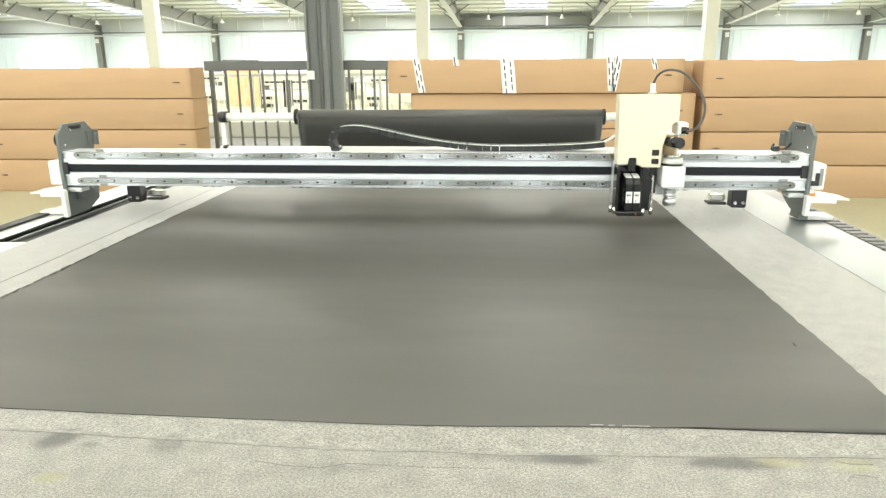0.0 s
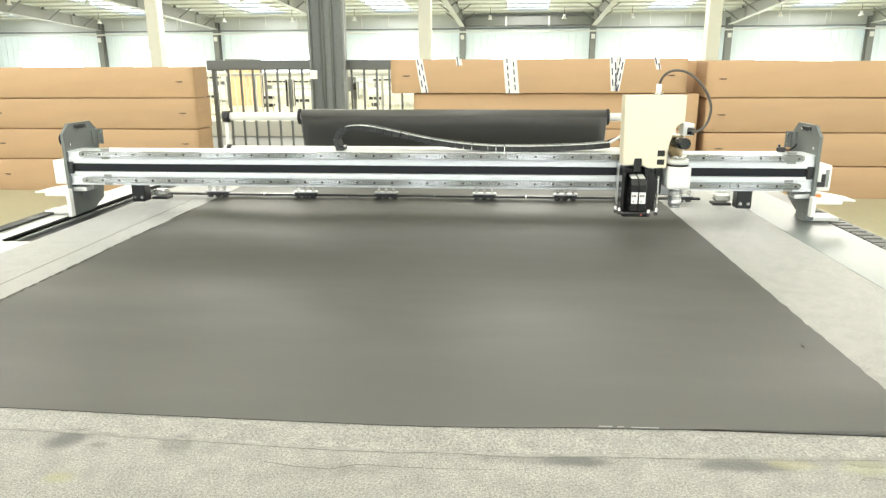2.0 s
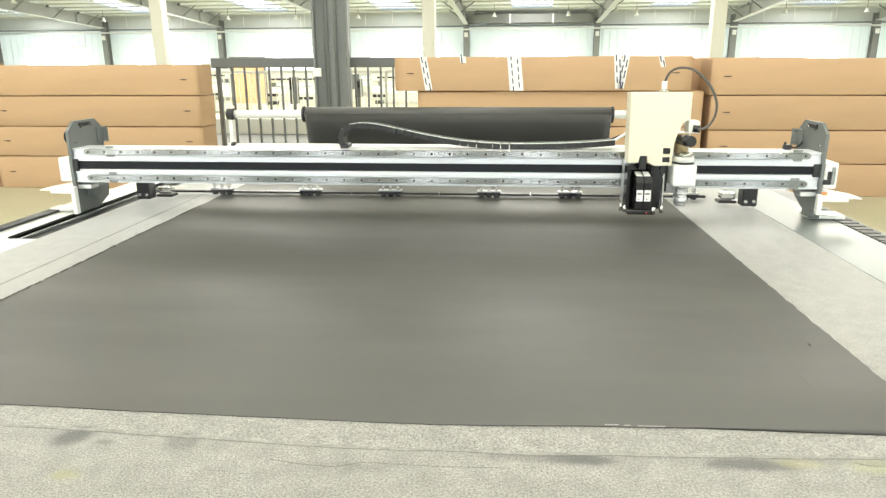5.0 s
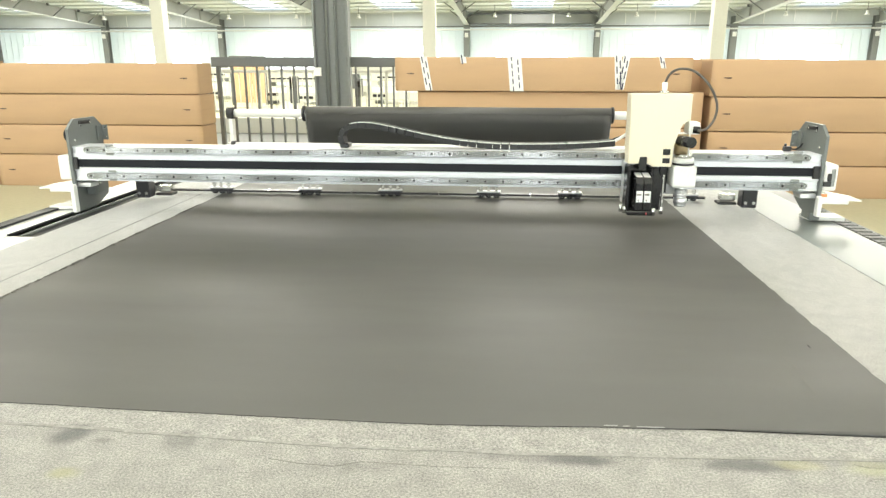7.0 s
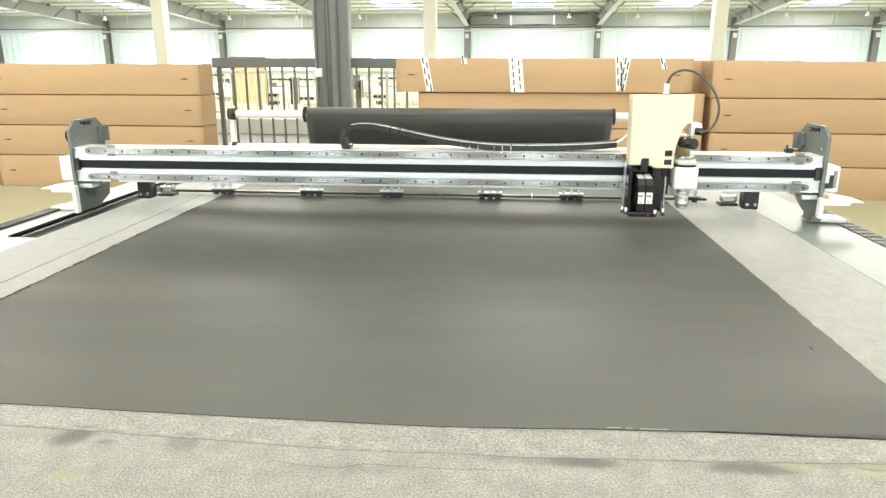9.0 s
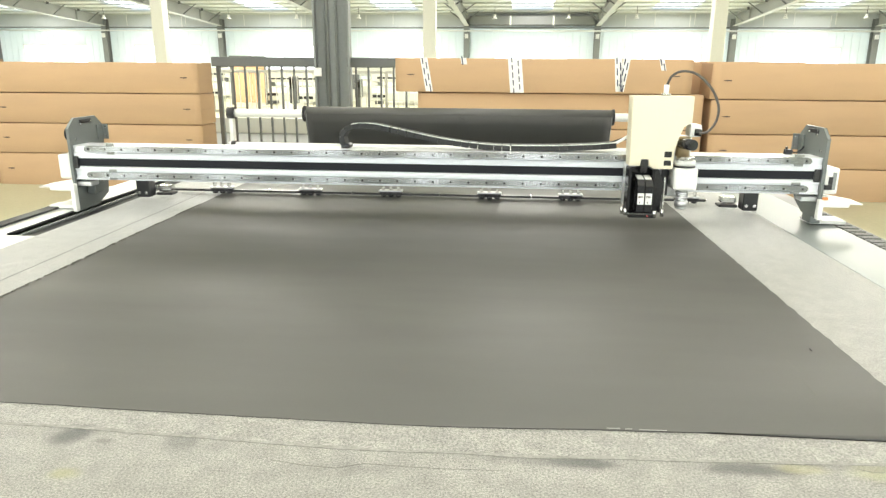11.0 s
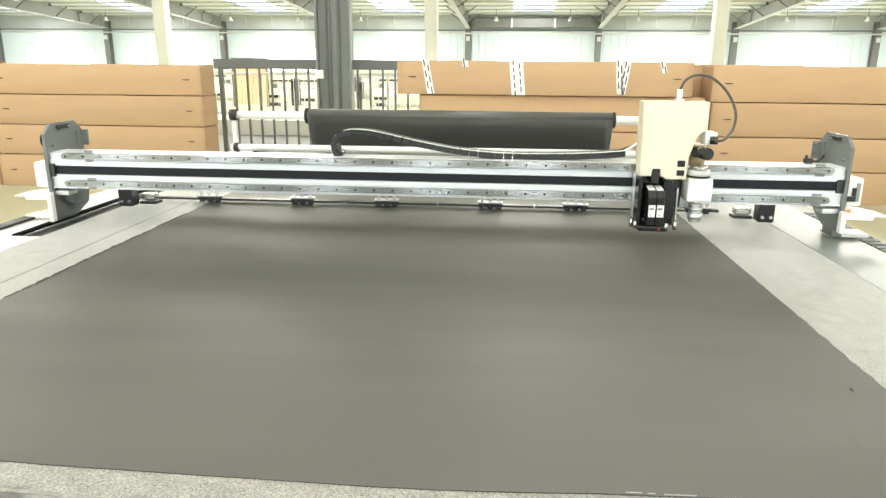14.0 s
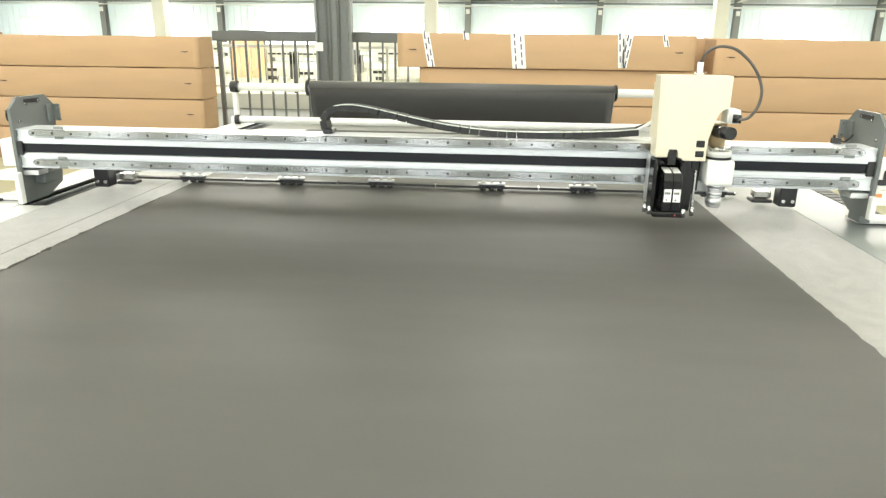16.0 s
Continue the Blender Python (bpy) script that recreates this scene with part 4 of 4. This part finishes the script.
def build_press_bars(g):
    """Clamping bars behind the beam, in sections that drop onto the sheet one after another, and an unseen housing
    assumed from the shade on the sheet.
    """
    # Hidden by the beam; sized for the shade it casts on the sheet.
    part("press_housing", B(0.10, 2.30, 0.315, 0.361, 0.088, 0.130, 0.003), M_GREY, g, "assumed grey housing of the pressing bars, hidden by the beam")
    bars = []
    for x0, x1, clamps in ((0.115, 0.53, (0.335,)), (0.53, 0.87, (0.70,)), (0.87, 1.22, (1.025,)), (1.22, 1.58, (1.415,)), (1.58, 1.95, (1.73,)), (1.95, 2.245, (2.17,))):
        bar = part("press_bar", B(x0 + 0.001, x1 - 0.001, 0.363, 0.388, 0.0095, 0.0175, 0.001), M_BLACK, g, "black pressing bar with aluminium clamp")
        part("joint", B(x1 - 0.004, x1 - 0.0005, 0.3620, 0.3890, 0.0085, 0.0185), M_STEEL, bar)
        for xc in clamps:
            part("clamp", B(xc - 0.047, xc + 0.047, 0.353, 0.383, 0.0235, 0.0300, 0.002), M_ALU, bar)
            part("stem", B(xc - 0.045, xc + 0.045, 0.364, 0.380, 0.0180, 0.0232), M_BLACK, bar)
            for dx in (-0.03, 0.0, 0.03):
                part("rubber_foot", tube(bmesh.new(), (xc + dx, 0.371, 0.0030), (xc + dx, 0.371, 0.0094), 0.011, n=14), M_BLACK, bar)
                part("pin", tube(bmesh.new(), (xc + dx, 0.368, 0.0300), (xc + dx, 0.368, 0.094), 0.0065, n=12), M_STEEL, bar)
        bars.append(bar)
    return bars


def build_chain(g):
    """Cable chain that lies in a bend on top of the beam and runs to the tool head."""
    pts = [(0.922, 0.250), (0.908, 0.272), (0.912, 0.298), (0.938, 0.318), (0.985, 0.325), (1.05, 0.318), (1.20, 0.287), (1.32, 0.268), (1.45, 0.258), (1.60, 0.258), (1.75, 0.264), (1.84, 0.272)]
    P = [Vector((x, 0.072, z - 0.015)) for x, z in pts]
    path = []
    for i in range(len(P) - 1):
        p0, p1, p2, p3 = P[max(i - 1, 0)], P[i], P[i + 1], P[min(i + 2, len(P) - 1)]
        for k in range(40):
            t = k / 40
            path.append(0.5 * ((2 * p1) + (p2 - p0) * t + (2 * p0 - 5 * p1 + 4 * p2 - p3) * t * t + (3 * p1 - p0 - 3 * p2 + p3) * t ** 3))
    bm = box(bmesh.new(), -0.0131, 0.0131, -0.03, 0.03, -0.011, 0.008, 0.0012)
    link = finish(bm, "link", M_CHAIN)
    # Pale strip that paints the highlight on each link's near top edge.
    clip = finish(box(bmesh.new(), -0.0128, 0.0128, -0.0308, -0.0235, 0.0070, 0.0090), "link_highlight", M_PURLIN)
    chain = new("cable_chain")
    chain.parent = g
    chain["label"] = "black cable chain with highlights painted along its top edge"
    walked, prev = 0.0, path[0]
    for p, q in zip(path, path[1:]):
        walked += (q - p).length
        if walked >= 0.026:
            walked = 0.0
            d = (q - p).normalized()
            m = pose(q.x, q.y, q.z, 0, -math.degrees(math.atan2(d.z, d.x)), 0)
            for me in (link, clip) if q.x > 0.95 else (link,):
                ob = new(me.name, me)
                ob.parent, ob.matrix_basis = chain, m
    part("chain_anchor", B(0.905, 0.935, 0.045, 0.099, 0.2308, 0.246, 0.003), M_BLACK, g)
    part("cable", hose(bmesh.new(), [(1.83, 0.065, 0.256), (1.86, 0.06, 0.275), (1.885, 0.03, 0.30)], 0.005), M_WHITE, g, "white cable at the chain's end")
    part("cable", hose(bmesh.new(), [(1.82, 0.08, 0.256), (1.85, 0.08, 0.268), (1.89, 0.05, 0.288)], 0.006), M_BELT, g)
    clip_ob = part("cable_clip", B(2.395, 2.418, 0.075, 0.095, 0.2308, 0.247, 0.002), M_BLACK, g)
    part("peg", tube(bmesh.new(), (2.400, 0.085, 0.247), (2.400, 0.085, 0.256), 0.004, n=10), M_BLACK, clip_ob)
    part("cable", hose(bmesh.new(), [(2.417, 0.085, 0.240), (2.438, 0.10, 0.235), (2.465, 0.13, 0.240), (2.478, 0.14, 0.250)], 0.0025), M_BELT, g)


def build_head(g):
    """Tool head: cream cover, ink cartridges, spindle, knob and air hose."""
    h = new("tool_head")
    h.parent = g
    h["label"] = "cream tool head with black cartridges and spindle"
    part("mount_plate", B(1.865, 2.060, -0.028, -0.016, 0.10, 0.30, 0.003), M_ALU, h)
    part("back_box", B(1.870, 2.000, -0.054, 0.06, 0.245, 0.40, 0.004), M_CREAM, h)
    bm = bmesh.new()
    out = [(1.853, 0.2115), (1.885, 0.2115), (1.885, 0.236), (1.912, 0.236), (1.912, 0.2115), (1.926, 0.2115), (1.926, 0.203), (1.985, 0.203), (1.985, 0.218),
           (1.986, 0.262), (1.995, 0.310), (2.006, 0.335), (2.031, 0.345), (2.031, 0.424), (1.848, 0.424)]
    prism(bm, out, "y", -0.12, -0.055)
    bmesh.ops.bevel(bm, geom=[e for e in bm.edges if abs(e.verts[0].co.y - e.verts[1].co.y) < 1e-5 and e.verts[0].co.y < -0.1], offset=0.003, segments=2, affect="EDGES")
    part("cover", bm, M_CREAM, h, "cream painted sheet steel cover")
    part("cover_fold", B(1.926, 1.9275, -0.1207, -0.119, 0.215, 0.4215), M_CREAM, h)
    part("notch_block", B(1.887, 1.911, -0.112, -0.05, 0.19, 0.235, 0.002), M_PLASTIC, h)
    part("connector", B(1.956, 1.978, -0.1225, -0.119, 0.240, 0.258, 0.001), M_PLASTIC, h)
    part("connector", B(1.956, 1.978, -0.1225, -0.119, 0.214, 0.230, 0.001), M_PLASTIC, h)
    part("side_strip", B(1.853, 1.858, -0.062, -0.02, 0.075, 0.209, 0.001), M_ALU, h)
    # cartridge housing
    bm = bmesh.new()
    box(bm, 1.853, 1.8645, -0.12, -0.063, 0.068, 0.205, 0.003)
    box(bm, 1.927, 1.936, -0.11, -0.03, 0.068, 0.200, 0.003)
    box(bm, 1.8645, 1.927, -0.06, -0.03, 0.068, 0.200, 0.002)
    box(bm, 1.853, 1.940, -0.155, -0.03, 0.054, 0.068, 0.003)
    part("cartridge_housing", bm, M_PLASTIC, h, "glossy black cartridge housing")
    for x0 in (1.8775, 1.9015):
        bm = bmesh.new()
        out = [(-0.150, 0.070), (-0.150, 0.154), (-0.138, 0.170), (-0.085, 0.177), (-0.065, 0.158), (-0.065, 0.070)]
        prism(bm, out, "x", x0, x0 + 0.0232)
        bmesh.ops.bevel(bm, geom=bm.edges[:], offset=0.0018, segments=1, affect="EDGES")
        c = part("cartridge", bm, M_PLASTIC, h, "black ink cartridge with white label")
        part("paper_label", B(x0 + 0.002, x0 + 0.0212, -0.1515, -0.1495, 0.096, 0.131), M_PAPER, c)
        bm = bmesh.new()
        for i in range(3):
            box(bm, x0 + 0.0045 + 0.0045 * i, x0 + 0.0075 + 0.0045 * i, -0.1525, -0.151, 0.117, 0.123)
        tube(bm, (x0 + 0.009, -0.1525, 0.102), (x0 + 0.009, -0.151, 0.102), 0.0022, n=8)
        part("print_bar", bm, M_INK, c)
        bm = bmesh.new()
        prism(bm, [(-0.132, 0.1715), (-0.086, 0.1778), (-0.086, 0.1792), (-0.132, 0.1729)], "x", x0 + 0.002, x0 + 0.0212)
        part("top_tab", bm, M_PAPER, c)
    part("indicator", tube(bmesh.new(), (1.912, -0.1575, 0.061), (1.912, -0.154, 0.061), 0.0022, n=8), M_LED, h, "small red indicator light")
    for x, y in ((1.843, -0.10), (1.850, -0.125), (1.934, -0.150), (1.962, -0.13)):
        part("thumb_screw", tube(bmesh.new(), (x, y, 0.056), (x, y, 0.078), 0.006, n=10), M_STEEL, h)
    bm = bmesh.new()
    prism(bm, [(1.9365, 0.062), (1.962, 0.062), (1.966, 0.150), (1.950, 0.198), (1.9365, 0.198)], "y", -0.10, -0.02)
    part("side_bracket", bm, M_PLASTIC, h)
    part("lever", B(1.967, 1.973, -0.10, -0.09, 0.070, 0.175, 0.001), M_STEEL, h)
    part("slide_block", B(1.967, 1.990, -0.06, -0.029, 0.11, 0.21, 0.002), M_BLACK, h)
    # spindle
    sx, sy = 2.0285, -0.085
    part("spindle_body", B(sx - 0.036, sx + 0.036, sy - 0.036, sy + 0.05, 0.137, 0.206, 0.007, seg=2), M_WHITE, h, "white spindle body")
    part("collar", tube(bmesh.new(), (sx, sy, 0.2062), (sx, sy, 0.212), 0.033, n=28), M_BLACK, h)
    part("collar", tube(bmesh.new(), (sx, sy, 0.2122), (sx, sy, 0.228), 0.032, n=28), M_WHITE, h)
    part("collar", tube(bmesh.new(), (sx, sy, 0.2282), (sx, sy, 0.240), 0.026, n=24), M_STEEL, h)
    part("cylinder", tube(bmesh.new(), (sx - 0.010, sy, 0.240), (sx - 0.010, sy, 0.300), 0.021, n=24), M_BRASS, h, "brass-coloured cylinder")
    z = 0.1368
    for k, (dz, r) in enumerate(((0.010, 0.017), (0.006, 0.020), (0.006, 0.018), (0.008, 0.020), (0.008, 0.018), (0.018, 0.0205), (0.008, 0.017))):
        part("nose_ring", tube(bmesh.new(), (sx + 0.001, sy, z - dz + 0.0004), (sx + 0.001, sy, z), r, n=28), M_ALU, h)
        z -= dz
    part("knob", tube(bmesh.new(), (2.012, -0.095, 0.281), (2.027, -0.165, 0.283), 0.0165, n=28), M_PLASTIC, h, "black knurled knob")
    part("valve_block", B(2.028, 2.061, -0.120, -0.06, 0.303, 0.340, 0.003), M_WHITE, h)
    part("hose_fitting", tube(bmesh.new(), (2.036, -0.135, 0.319), (2.056, -0.142, 0.318), 0.011, n=16), M_PLASTIC, h)
    part("top_fitting", tube(bmesh.new(), (1.954, -0.08, 0.424), (1.954, -0.08, 0.457), 0.008, n=16), M_WHITE, h)
    part("top_fitting_base", tube(bmesh.new(), (1.954, -0.08, 0.4242), (1.954, -0.08, 0.430), 0.014, n=16), M_STEEL, h)
    pts = [(1.954, 0.454), (1.956, 0.464), (1.963, 0.481), (1.980, 0.494), (2.003, 0.497), (2.032, 0.489), (2.064, 0.463), (2.087, 0.431),
           (2.100, 0.396), (2.099, 0.367), (2.089, 0.342), (2.070, 0.322), (2.046, 0.318)]
    part("air_hose", hose(bmesh.new(), [(x, -0.08 - 0.006 * i, z) for i, (x, z) in enumerate(pts)], 0.0038), M_HOSE, h, "black rubber air hose")


build_hall()
build_girders()
build_high_bays()
build_conduits()
build_columns()
build_fence(6.2, -2.12, 0.62, 40, 0.155, 1.0, 1.425, M_FENCE, "dark grey painted steel railing beside the column")
build_kerb()
build_fence(11.1, -4.6, 2.4, 12, 0.105, 0.5, 1.22, M_POST, "thin light steel railing on a low kerb", 0.30)
build_far_machine(-5.0, 21.0, 3.2, 1.05)
build_far_machine(-1.3, 21.5, 3.4, 1.1)
build_far_machine(-9.4, 24.0, 3.2, 1.15)
build_far_machine(-3.4, 28.0, 4.6, 1.2)
build_far_machine(-8.3, 17.5, 1.4, 0.9, M_BED)
build_curtain(-6.75, 20.0)
build_panel(-3.44, 14.0, 0.15, 0.42, 1.04)
build_panel(-1.92, 14.2, 0.14, 0.57, 0.98)
build_boxes()
build_table()
belt = build_belt()
sheet = build_sheet()
roll = build_feeder()
gantry = build_gantry()
bars = build_press_bars(gantry)
build_chain(gantry)
build_head(gantry)

# the way the gantry, the felt and the sheet travel towards the front
TRAVEL = ((0.0, 0.0), (4.0, 0.0), (8.0, 0.0), (12.4, 0.0), (12.6, 0.003), (12.8, 0.021), (13.0, 0.044), (13.5, 0.099), (14.0, 0.153), (14.5, 0.200), (15.0, 0.243), (15.5, 0.287), (16.0, 0.334))
FEED = ((0.0, 0.0), (4.0, 0.0), (8.0, 0.0), (12.4, 0.0), (12.6, 0.003), (12.8, 0.022), (13.0, 0.045), (13.5, 0.103), (14.0, 0.160), (14.5, 0.211), (15.0, 0.256), (15.5, 0.302), (16.0, 0.350))


def motions():
    walk(gantry, [(t, pose(0, -s, T)) for t, s in TRAVEL])
    for ob in (belt, sheet):
        walk(ob, [(t, pose(0, -s, T)) for t, s in FEED])
    walk(roll, [(t, pose(1.19, 1.80, T + 0.218, -math.degrees(s / 0.043))) for t, s in FEED])
    for i, bar in enumerate(bars):
        t = 0.52 + 0.035 * i
        rows = [(0.0, 0.042), (t - 0.1, 0.042), (t, 0.040), (t + 0.05, 0.022), (t + 0.12, 0.002), (t + 0.2, 0.0), (8.0, 0.0), (16.0, 0.0)]
        walk(bar, [(u, pose(0, 0, up)) for u, up in rows])


motions()
